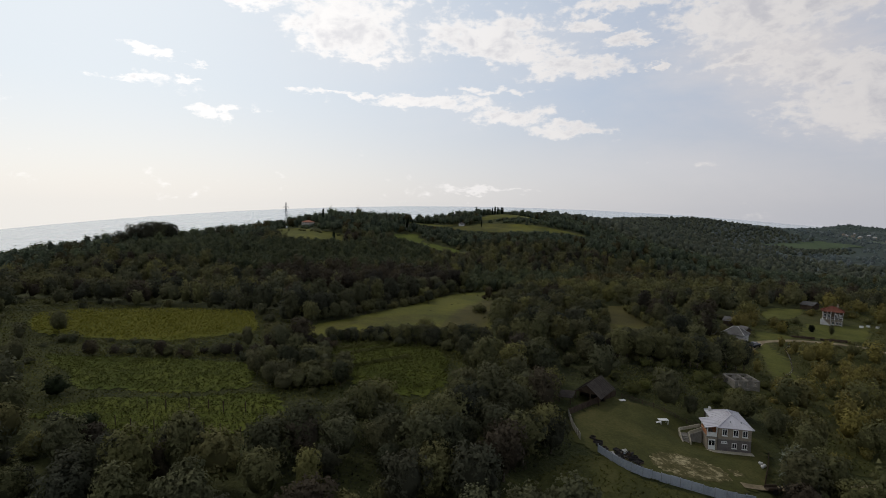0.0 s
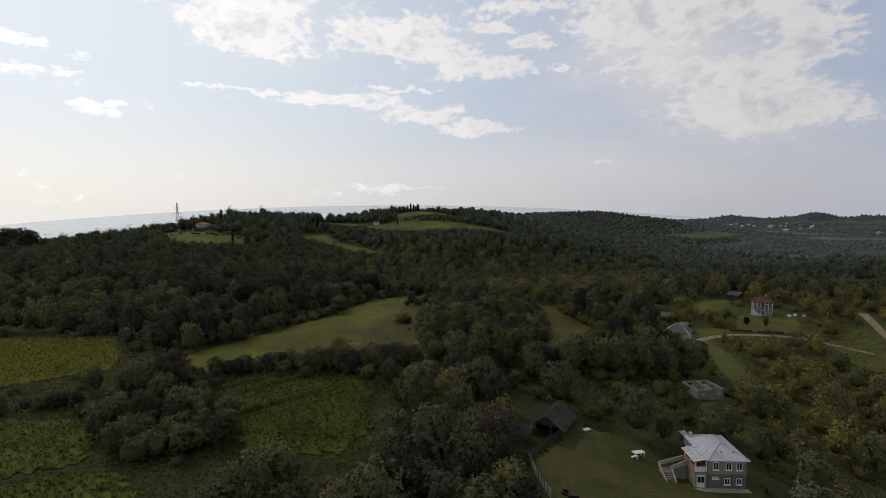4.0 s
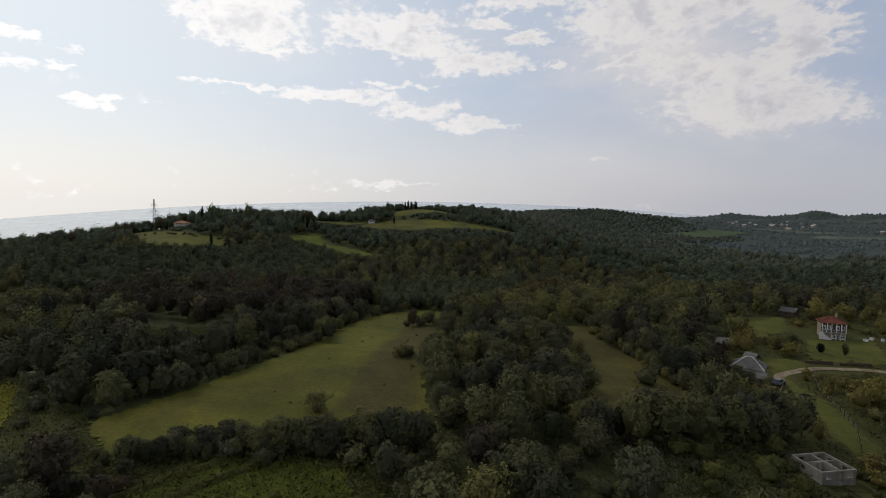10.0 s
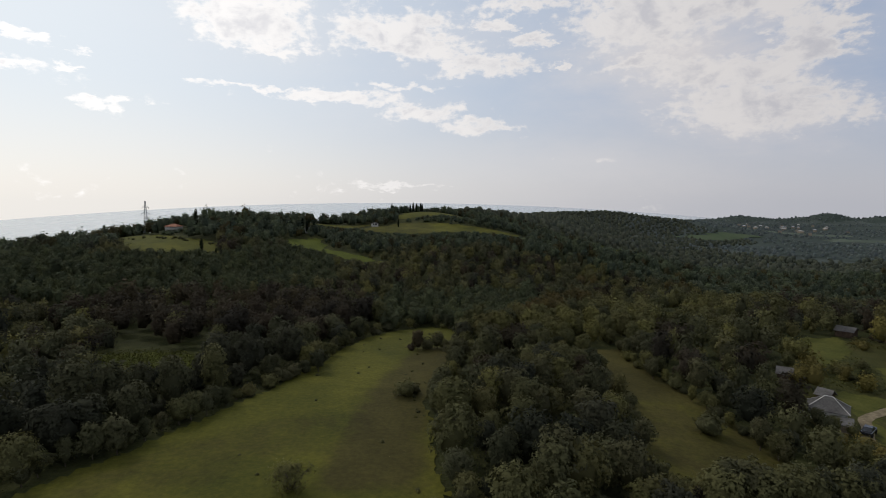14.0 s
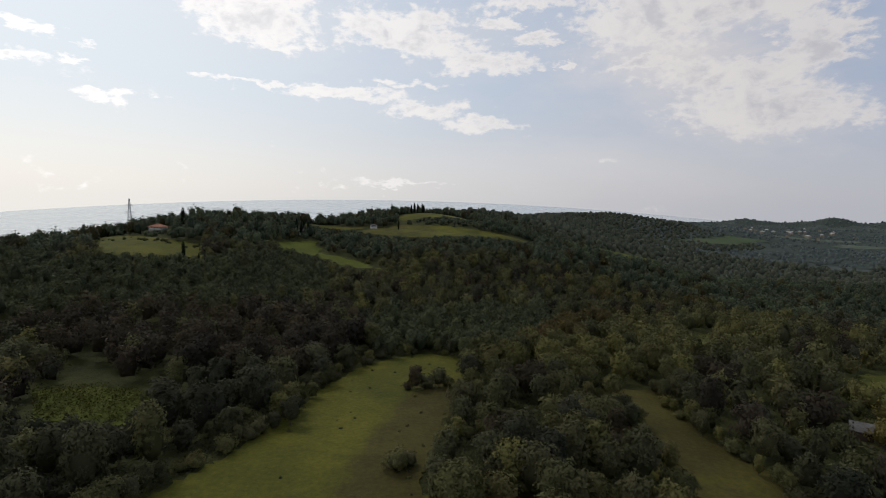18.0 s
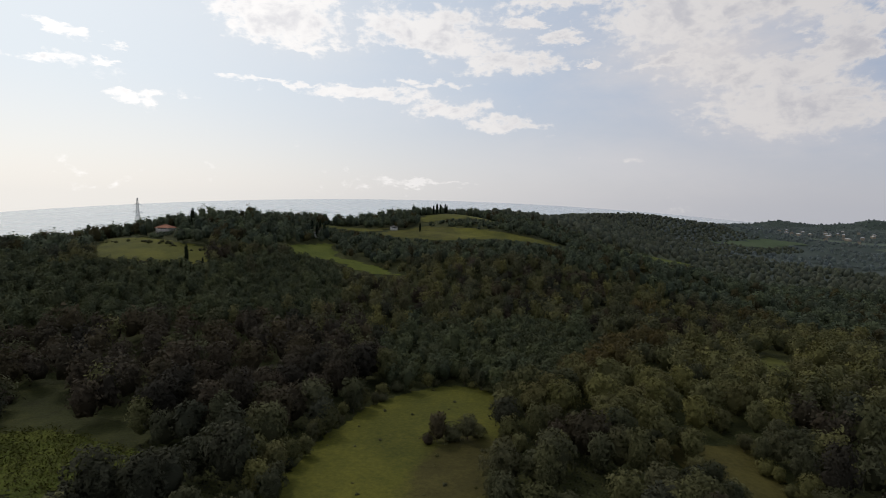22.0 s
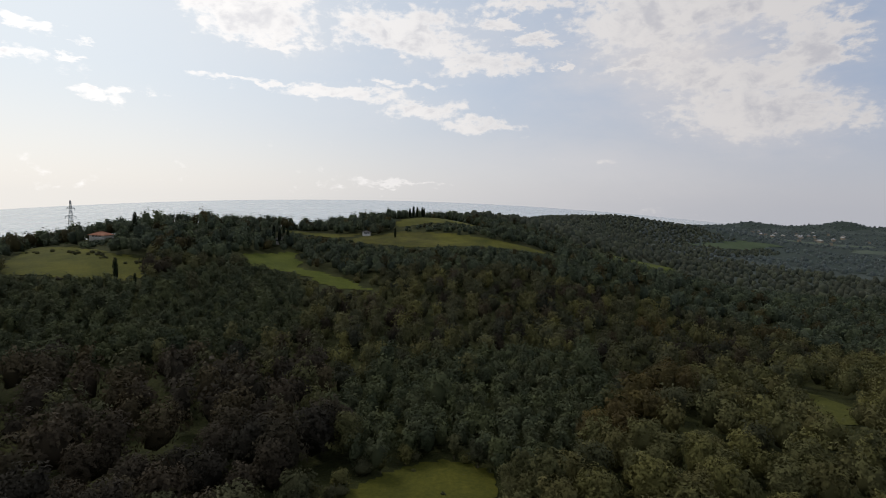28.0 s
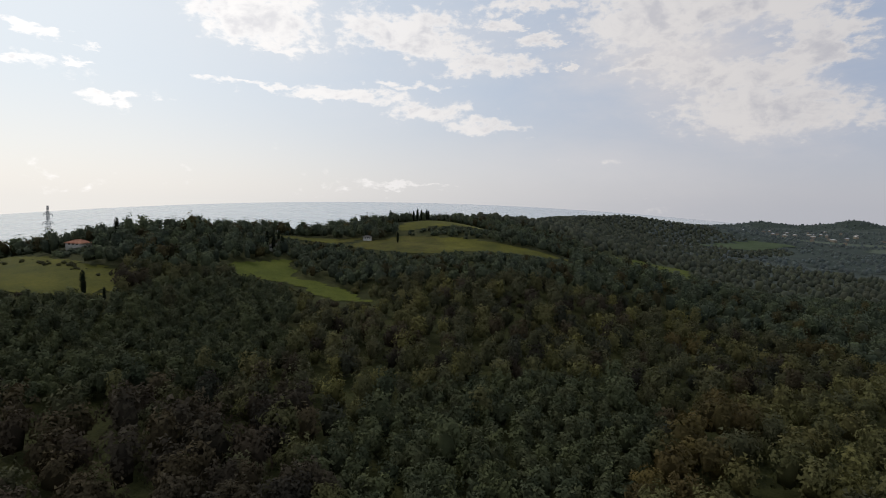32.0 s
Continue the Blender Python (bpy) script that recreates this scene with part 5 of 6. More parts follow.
# ---- the house in the yard ----
def main_house():
    h = thing("house", "two-storey grey plastered house with pale metal roof and outside stairs", "house", 33.7, 95.2, -3, 0.95)
    W, D, H = 5.2, 7.6, 4.3
    boxed("lower_wall", PLASTER_LOW, h, 0, W, 0, D, -0.6, 2.2, label="darker plastered ground floor")
    boxed("upper_wall", PLASTER, h, 0, W, 0, D, 2.2, H, label="grey plastered upper floor")
    boxed("floor_band", CONCRETE, h, -0.04, W + 0.04, -0.04, D + 0.04, 2.16, 2.30)
    boxed("paving", LIMEWASH, h, -5.0, W + 0.3, -1.1, -0.05, -0.55, 0.24, label="pale concrete paving", soft=0.03)
    for x in (1.0, 2.75, 4.2):
        window(h, x, 2.85, 0.82, 1.15)
    for x in (2.6, 4.2):
        window(h, x, 0.75, 0.80, 0.95)
    window(h, 1.0, 1.55, 0.9, 0.32)
    for y in (5.2, 7.2):
        window(h, y, 2.95, 0.8, 1.1, 0.0, -90)
    hip_roof(h, W, D, H, 1.4, ROOF_METAL, 0.32, 9, label="pale galvanised roof sheets")
    for x in (2.0, 3.7):
        boxed("roof_vent", STEEL, h, x, x + 0.2, 0.9, 1.1, H + 0.4, H + 0.8)
    boxed("chimney", WHITEWASH, h, 0.15, 0.55, D - 0.8, D - 0.4, H, H + 0.95)
    # loggia beside the stairs
    boxed("loggia_base", PLASTER, h, -1.7, -0.003, 0.25, 4.0, -0.5, 2.25)
    boxed("loggia_floor", CONCRETE, h, -1.85, -0.003, 0.15, 4.15, 2.25, 2.42)
    boxed("loggia_back", TERRACOTTA, h, -0.10, -0.004, 0.4, 3.9, 2.42, H - 0.25, label="terracotta painted loggia wall")
    boxed("loggia_side", TERRACOTTA, h, -1.6, -0.11, 3.75, 3.9, 2.42, H - 0.25)
    for x, y in ((-1.72, 0.25), (-1.72, 2.05), (-1.72, 3.85), (-0.25, 0.25)):
        boxed("loggia_post", WHITE_PAINT, h, x, x + 0.16, y, y + 0.16, 2.42, H - 0.2)
    boxed("loggia_parapet", TERRACOTTA, h, -1.74, -1.62, 0.42, 3.85, 2.42, 3.15)
    boxed("loggia_front", WHITE_PAINT, h, -1.55, -0.26, 0.27, 0.39, 2.42, 3.15)
    bm = bmesh.new()
    slab_of(bm, [(-2.1, -0.1, H - 0.25), (0.0, -0.1, H + 0.16), (0.0, 4.3, H + 0.16), (-2.1, 4.3, H - 0.25)], 0.09)
    seam_parts(part("loggia_roof", bm, ROOF_METAL, h), (-2.1, -0.1, H - 0.25), (-2.1, 4.3, H - 0.25), (0.0, -0.1, H + 0.16), (0.0, 4.3, H + 0.16), 7, ROOF_METAL)
    door = boxed("door", WHITE_PAINT, h, -1.45, -0.35, 0.17, 0.247, -0.02, 2.0, label="white glazed double door")
    for x in (-1.36, -0.86):
        boxed("pane", GLASS, door, x, x + 0.42, 0.155, 0.168, 0.9, 1.75)
    # outside stairs: a flight along the house, a landing, a flight to the front
    n = 6
    for k in range(n):
        boxed("step", CONCRETE, h, -1.9 - 0.36 * (k + 1), -1.9 - 0.36 * k, 2.6, 3.8, -0.5, 2.25 - 0.17 * k, soft=0.01)
    boxed("landing", CONCRETE, h, -5.4, -4.06, 2.3, 3.9, -0.5, 1.2)
    for k in range(6):
        boxed("step", CONCRETE, h, -5.4, -4.2, 2.3 - 0.32 * (k + 1), 2.3 - 0.32 * k, -0.5, 1.04 - 0.17 * k, soft=0.01)
    for a, b in (((-1.9, 2.5, 3.1), (-4.1, 2.5, 2.05)), ((-1.9, 3.85, 3.1), (-5.4, 3.9, 2.05)), ((-5.45, 3.9, 2.0), (-5.45, 0.4, 0.95)), ((-4.15, 2.3, 2.0), (-4.15, 0.4, 0.95))):
        bm = bmesh.new()
        p, q = Vector(a), Vector(b)
        sd = Vector((q.y - p.y, p.x - q.x, 0)).normalized() * 0.08
        slab_of(bm, [p - sd, p + sd, q + sd, q - sd], 0.55)
        part("stair_parapet", bm, LIMEWASH, h, "pale stair parapet")
    return h


def sheet_fence(name, label, line, high, mat, gap, post_mat):
    """A fence of separate sheets between posts."""
    x0, y0 = line[0]
    f = new(name)
    f.matrix_basis = pose(x0, y0, ground_z(x0, y0))
    tagged(f, label, "fence")
    rng = np.random.RandomState(len(name))
    for (ax, ay), (bx, by) in zip(line, line[1:]):
        n = max(1, round(math.hypot(bx - ax, by - ay) / gap))
        for k in range(n):
            p, q = [(ax + (bx - ax) * t, ay + (by - ay) * t) for t in (k / n, (k + 0.97) / n)]
            zp, zq = ground_z(*p) - ground_z(x0, y0), ground_z(*q) - ground_z(x0, y0)
            up = high * rng.uniform(0.94, 1.05)
            dx, dy = q[0] - p[0], q[1] - p[1]
            ln = math.hypot(dx, dy)
            sx, sy = -dy / ln * 0.03, dx / ln * 0.03
            bm = bmesh.new()
            vs = []
            for o in (-1, 1):
                for (x, y), z in ((p, zp), (q, zq)):
                    for t in (0.02, up):
                        vs.append(bm.verts.new((x - x0 + o * sx, y - y0 + o * sy, z + t)))
            for i in ((0, 2, 3, 1), (4, 5, 7, 6), (1, 3, 7, 5), (0, 4, 6, 2), (0, 1, 5, 4), (2, 6, 7, 3)):
                bm.faces.new([vs[j] for j in i])
            part("panel", bm, mat, f)
            bm = bmesh.new()
            px, py = p[0] - x0, p[1] - y0
            box(bm, px - 0.05, px + 0.05, py - 0.05, py + 0.05, zp - 0.3, zp + high + 0.12)
            part("post", bm, post_mat, f)
    return f


def wire_fence(line):
    """Rough stakes with two wires between them."""
    x0, y0 = line[0]
    z0 = ground_z(x0, y0)
    f = new("wire_fence")
    f.matrix_basis = pose(x0, y0, z0)
    tagged(f, "rough grey wooden stakes with two sagging wires beside the lawn", "fence")
    spots = []
    for (ax, ay), (bx, by) in zip(line, line[1:]):
        n = max(1, round(math.hypot(bx - ax, by - ay) / 2.4))
        spots += [(ax + (bx - ax) * k / n, ay + (by - ay) * k / n) for k in range(n)]
    tops = []
    for k, (x, y) in enumerate(spots):
        z = ground_z(x, y) - z0
        high = 1.15 + 0.1 * math.sin(2.3 * k)
        boxed("stake", WOOD, f, x - x0 - 0.06, x - x0 + 0.06, y - y0 - 0.06, y - y0 + 0.06, z - 0.3, z + high)
        tops.append(Vector((x - x0, y - y0, z)))
    for a, b in zip(tops, tops[1:]):
        for up in (0.5, 0.95):
            bm = bmesh.new()
            strut(bm, a + Vector((0, 0, up)), b + Vector((0, 0, up)), 0.02)
            part("wire", bm, STEEL, f)


def yard_things():
    main_house()
    sheet_fence("sheet_fence", "pale blue-grey sheet metal fence along the yard", [(12.2, 83.4), (15, 80.4), (18, 79), (23, 78.2), (29, 77.4), (33, 77.8)], 1.35, FENCE_PAINT, 1.35, STEEL)
    sheet_fence("board_fence", "faded white board fence at the yard corner", [(8.6, 95), (9.0, 90), (9.8, 86.2)], 1.2, FENCE_WHITE, 1.0, WOOD)
    sheet_fence("plank_fence", "dark weathered plank fence beside the barn", [(8.7, 95.4), (19, 109.4)], 1.15, WOOD, 0.9, WOOD)
    sheet_fence("side_fence", "low dark board fence on the yard's far side", [(37.0, 84.6), (39.6, 90), (41.8, 95)], 0.8, WOOD, 0.9, WOOD)
    # loose posts and rails at the far side of the yard
    rail = thing("rail_fence", "thin weathered rail fence with leaning posts", "fence", 20, 109)
    base = ground_z(20, 109)
    prev = None
    for k in range(11):
        x, y = 20 + 1.9 * k, 108.6 - 0.62 * k
        z = ground_z(x, y) - base
        boxed("post", WOOD, rail, x - 20 - 0.05, x - 20 + 0.05, y - 109 - 0.05, y - 109 + 0.05, z - 0.2, z + 1.0)
        if prev:
            for t in (0.45, 0.85):
                bm = bmesh.new()
                a, b = Vector((prev[0], prev[1], prev[2] + t)), Vector((x - 20, y - 109, z + t))
                sd = Vector((0.02, 0.03, 0))
                slab_of(bm, [a - sd, a + sd, b + sd, b - sd], 0.07)
                part("rail", bm, WOOD, rail)
        prev = (x - 20, y - 109, z)
    # white table with a bench beside it
    t = thing("garden_table", "white painted garden table standing on the grass", "table", 26.3, 101.6, 12)
    boxed("tabletop", WHITE_PAINT, t, -0.9, 0.9, -0.5, 0.5, 0.72, 0.79, soft=0.02)
    for x in (-0.75, 0.75):
        for y in (-0.38, 0.38):
            boxed("leg", WHITE_PAINT, t, x - 0.04, x + 0.04, y - 0.04, y + 0.04, -0.05, 0.72)
    b = thing("garden_bench", "small white painted bench beside the table", "bench", 25.2, 100.2, 20)
    boxed("seat", WHITE_PAINT, b, -0.55, 0.55, -0.2, 0.2, 0.42, 0.47, soft=0.02)
    for x in (-0.45, 0.45):
        boxed("leg", WHITE_PAINT, b, x - 0.04, x + 0.04, -0.15, 0.15, -0.05, 0.42)
    s = thing("white_sheet", "white metal sheet lying on the grass", "sheet", 19.9, 107.0, 25)
    boxed("sheet", WHITE_PAINT, s, -0.6, 0.6, -0.35, 0.35, 0.16, 0.30)
    # heap of scrap by the fence
    rng = np.random.RandomState(8)
    for k in range(34):
        x, y = 14.3 + rng.uniform(-2.4, 4.6), 84.6 + rng.uniform(-1.8, 1.8)
        y -= (x - 14.3) * 0.55
        if k % 4 == 0:
            o = thing("tyre", "worn black tyre lying in the scrap heap", "tyre", x, y, rng.uniform(0, 180))
            bm = bmesh.new()
            for q in range(12):
                a0, a1 = 6.283 * q / 12, 6.283 * (q + 1) / 12
                for ra, rb, z0, z1 in ((0.22, 0.38, 0.32, 0.30), (0.38, 0.40, 0.30, 0.12)):
                    bm.faces.new([bm.verts.new((r * math.cos(a), r * math.sin(a), z)) for r, a, z in ((ra, a0, z0), (rb, a0, z1), (rb, a1, z1), (ra, a1, z0))])
            bmesh.ops.remove_doubles(bm, verts=bm.verts, dist=0.001)
            part("tread", bm, RUBBER, o)
        elif k % 4 in (1, 2):
            o = thing("scrap_crate", "dark broken crate in the scrap heap", "crate", x, y, rng.uniform(0, 180))
            w, d, hh = rng.uniform(0.3, 0.75), rng.uniform(0.25, 0.5), rng.uniform(0.25, 0.75)
            boxed("bottom", RUBBISH, o, -w, w, -d, d, 0.0, 0.12)
            for e in (-1, 1):
                boxed("side", RUBBISH, o, -w, w, e * d - 0.03, e * d + 0.03, 0.12, hh)
                boxed("end", WOOD, o, e * w - 0.03, e * w + 0.03, -d + 0.03, d - 0.03, 0.12, hh * rng.uniform(0.6, 1.0))
        else:
            o = thing("scrap_sheet", "pale bent metal sheet in the scrap heap", "sheet", x, y, rng.uniform(0, 180))
            bm = bmesh.new()
            slab_of(bm, [(-0.6, -0.3, 0.3), (0.1, -0.35, 0.62), (0.15, 0.35, 0.58), (-0.55, 0.35, 0.28)], 0.03)
            slab_of(bm, [(0.12, -0.35, 0.60), (0.7, -0.3, 0.26), (0.66, 0.3, 0.24), (0.16, 0.35, 0.56)], 0.03)
            part("bent_plate", bm, (STEEL, FENCE_WHITE, RUBBISH)[k % 3], o)
    # cart and pale bags at the yard's gate
    c = thing("handcart", "old wooden handcart beside the yard gate", "cart", 37.2, 82.6, 10)
    boxed("bed", WOOD, c, -1.0, 1.0, -0.55, 0.55, 0.55, 0.65)
    for e in (-1, 1):
        boxed("side_board", WOOD, c, -1.0, 1.0, e * 0.55 - 0.03, e * 0.55 + 0.03, 0.65, 1.0)
        bm = bmesh.new()
        bmesh.ops.create_cone(bm, cap_ends=True, segments=14, radius1=0.42, radius2=0.42, depth=0.1, matrix=Matrix.Translation((0, e * 0.68, 0.42)) @ Matrix.Rotation(math.pi / 2, 4, "X"))
        part("wheel", bm, RUBBER, c)
    for k, (x, y) in enumerate([(39.0, 91.2), (39.3, 90.5), (38.8, 90.0)]):
        o = thing("feed_bag", "full pale feed bag by the side fence", "bag", x, y, 35 * k)
        v, f = ICO[2]
        o2 = new("sack", mesh_from("sack", lumpy(np.random.RandomState(k), v, 0.07) * (0.42, 0.28, 0.30) + (0, 0, 0.3), f, WHITEWASH, True))
        o2.parent = o


# ---- barn, shell of a house, farmhouses ----
def barn():
    b = thing("barn", "low old open-fronted barn with a weathered dark gable roof", "barn", 10.5, 104.0, -28, ground_z(13, 105) - 0.3)
    W, D = 4.8, 6.6
    for x in (0.1, W / 2 + 0.6, W - 0.1):
        for y in (0.1, D / 2, D - 0.1):
            boxed("post", WOOD, b, x - 0.1, x + 0.1, y - 0.1, y + 0.1, -0.4, 2.1)
    boxed("back_wall", WOOD, b, 0, W, D - 0.08, D, -0.3, 2.05)
    boxed("side_wall", WOOD, b, 0, 0.08, 2.2, D - 0.081, -0.3, 1.8)
    # near-black sheet across the barn, standing in for the shade inside
    boxed("inner_wall", INSIDE_SHADE, b, 0.09, W - 0.2, D * 0.45, D * 0.45 + 0.08, -0.3, 1.8)
    gable_roof(b, W, D, 2.05, 1.75, ROOF_OLD, 0.55, 10, "old dark shingle roof")
    bm = bmesh.new()
    vs = [bm.verts.new(v) for v in ((0.2, 0.05, 2.05), (W - 0.2, 0.05, 2.05), (W / 2, 0.05, 3.65))]
    bm.faces.new(vs)
    got = bmesh.ops.extrude_face_region(bm, geom=bm.faces[:])["geom"]
    bmesh.ops.translate(bm, verts=[g for g in got if isinstance(g, bmesh.types.BMVert)], vec=(0, 0.06, 0))
    part("gable_boards", bm, WOOD, b)
    s = thing("lean_to", "small collapsed lean-to with a rusty sloping roof", "shed", 7.2, 100.6, -20, ground_z(8, 101) - 0.1)
    for x, y in ((0.1, 0.1), (2.2, 0.1), (0.1, 2.0), (2.2, 2.0)):
        boxed("post", WOOD, s, x - 0.07, x + 0.07, y - 0.07, y + 0.07, -0.2, 1.3)
    bm = bmesh.new()
    slab_of(bm, [(-0.3, -0.3, 1.25), (2.6, -0.3, 1.45), (2.6, 2.4, 1.95), (-0.3, 2.4, 1.75)], 0.06)
    part("roof_plane", bm, ROOF_OLD, s)


def ruin():
    r = thing("unfinished_house", "roofless shell of a house with bare grey block walls", "ruin", 48.2, 128.0, 8, ground_z(51, 131) + 0.3)
    W, D, H, t = 5.7, 5.6, 1.75, 0.26

    def wall(name, x0, x1, y0, y1, holes):
        """A wall along its longer side, with openings (from, to, sill, head) cut through."""
        lx = x1 - x0 > y1 - y0
        a, b = (x0, x1) if lx else (y0, y1)
        bm = bmesh.new()
        at = a
        for p, q, s, h in sorted(holes):
            for u0, u1, z0, z1 in ((at, a + p, -1.2, H), (a + p, a + q, -1.2, s), (a + p, a + q, h, H)):
                if u1 - u0 > 0.01 and z1 - z0 > 0.01:
                    box(bm, *((u0, u1, y0, y1) if lx else (x0, x1, u0, u1)), z0, z1)
            at = a + q
        box(bm, *((at, b, y0, y1) if lx else (x0, x1, at, b)), -1.2, H)
        part(name, bm, CONCRETE, r)

    wall("front_wall", 0, W, 0, t, [(0.7, 1.6, 0.55, 1.4), (2.7, 3.5, -0.3, 1.5), (4.2, 5.1, 0.55, 1.4)])
    wall("back_wall", 0, W, D - t, D, [(1.2, 2.2, 0.55, 1.4), (4.2, 5.1, 0.55, 1.4)])
    wall("side_wall", 0, t, t + 0.002, D - t - 0.002, [(2.6, 3.6, 0.55, 1.4)])
    wall("side_wall", W - t, W, t + 0.002, D - t - 0.002, [(1.0, 1.9, 0.55, 1.4), (3.4, 4.3, 0.55, 1.4)])
    wall("inner_wall", 3.1, 3.3, t + 0.002, D - t - 0.002, [(3.6, 4.5, -0.3, 1.5)])
    wall("inner_wall", t + 0.002, 3.098, 2.9, 3.1, [(1.6, 2.4, -0.3, 1.5)])
    wall("inner_wall", 3.302, W - t - 0.002, 2.9, 3.1, [(0.4, 1.2, -0.3, 1.5)])
    boxed("floor_slab", CONCRETE, r, 0.02, W - 0.02, 0.02, D - 0.02, -1.1, 0.02)
    boxed("annex_wall", CONCRETE, r, -3.0, -0.01, 4.2, 4.45, -1.2, 1.3)
    boxed("annex_wall", CONCRETE, r, -3.0, -2.75, 4.46, 6.0, -1.2, 1.2)
    rng = np.random.RandomState(14)
    for k in range(22):
        q = 6.283 * k / 22
        x, y = 51.2 + 5.6 * math.cos(q) + rng.uniform(-0.6, 0.6), 130.4 + 5.4 * math.sin(q) + rng.uniform(-0.6, 0.6)
        plant("bush", x, y, rng.uniform(0.25, 0.5) * (1.3 if y > 131 else 0.8), k, (LEAF, LEAF_BRAMBLE)[k % 2], turn=40 * k)


def farmhouse():
    h = thing("farmhouse", "low whitewashed farmhouse with a grey fibre-cement hip roof", "house", 61.2, 174.3, -38, ground_z(65, 173) - 0.2)
    W, D, H = 5.9, 4.7, 2.7
    boxed("wall", WHITEWASH, h, 0, W, 0, D, -0.5, H)
    hip_roof(h, W, D, H, 2.1, ROOF_GREY, 0.45, 12, label="grey fibre-cement roof", cap=WHITEWASH)
    for x in (0.9, 2.3, 5.4):
        window(h, x, 1.1, 0.9, 1.1)
    boxed("door", WOOD, h, 3.4, 4.3, -0.06, -0.003, 0.0, 2.0)
    for y in (1.6, 4.4):
        window(h, y, 1.1, 0.9, 1.1, 0.0, -90)
    for k, (x, y, size) in enumerate(((60.4, 170.6, 0.42), (62.0, 168.6, 0.36), (58.8, 173.0, 0.45), (64.2, 167.4, 0.28), (60.0, 167.8, 0.4))):
        plant("round", x, y, size, k, (LEAF, LEAF_OLIVE)[k % 2], turn=70 * k)
    a = thing("annex", "small grey-roofed annex beside the farmhouse", "shed", 62.6, 169.6, -38, ground_z(64, 169) - 0.3)
    boxed("wall", PLASTER, a, 0, 2.6, 0, 2.4, -0.4, 1.9)
    bm = bmesh.new()
    slab_of(bm, [(-0.3, -0.4, 1.85), (2.9, -0.4, 1.85), (2.9, 2.6, 2.5), (-0.3, 2.6, 2.5)], 0.07)
    seam_parts(part("roof_plane", bm, ROOF_GREY, a), (-0.3, -0.4, 1.85), (2.9, -0.4, 1.85), (-0.3, 2.6, 2.5), (2.9, 2.6, 2.5), 6, ROOF_GREY)
    for x, y, w, d, t, label in ((71.4, 193.4, 4.4, 3.4, 55, "small timber shed with a grey gable roof among bushes"), (70.3, 181.4, 2.6, 2.4, 30, "tiny timber outhouse behind the farmhouse"),
                                 (115, 233, 5.5, 4.5, 40, "grey-roofed timber outbuilding behind the red-roofed house"), (58, 172, 1.8, 1.6, 10, "low pale hen house under the trees")):
        s = thing("shed", label, "shed", x, y, t)
        boxed("wall", WOOD, s, 0, w, 0, d, -0.5, 2.0)
        gable_roof(s, w, d, 2.0, 1.0, ROOF_GREY, 0.35, 7)


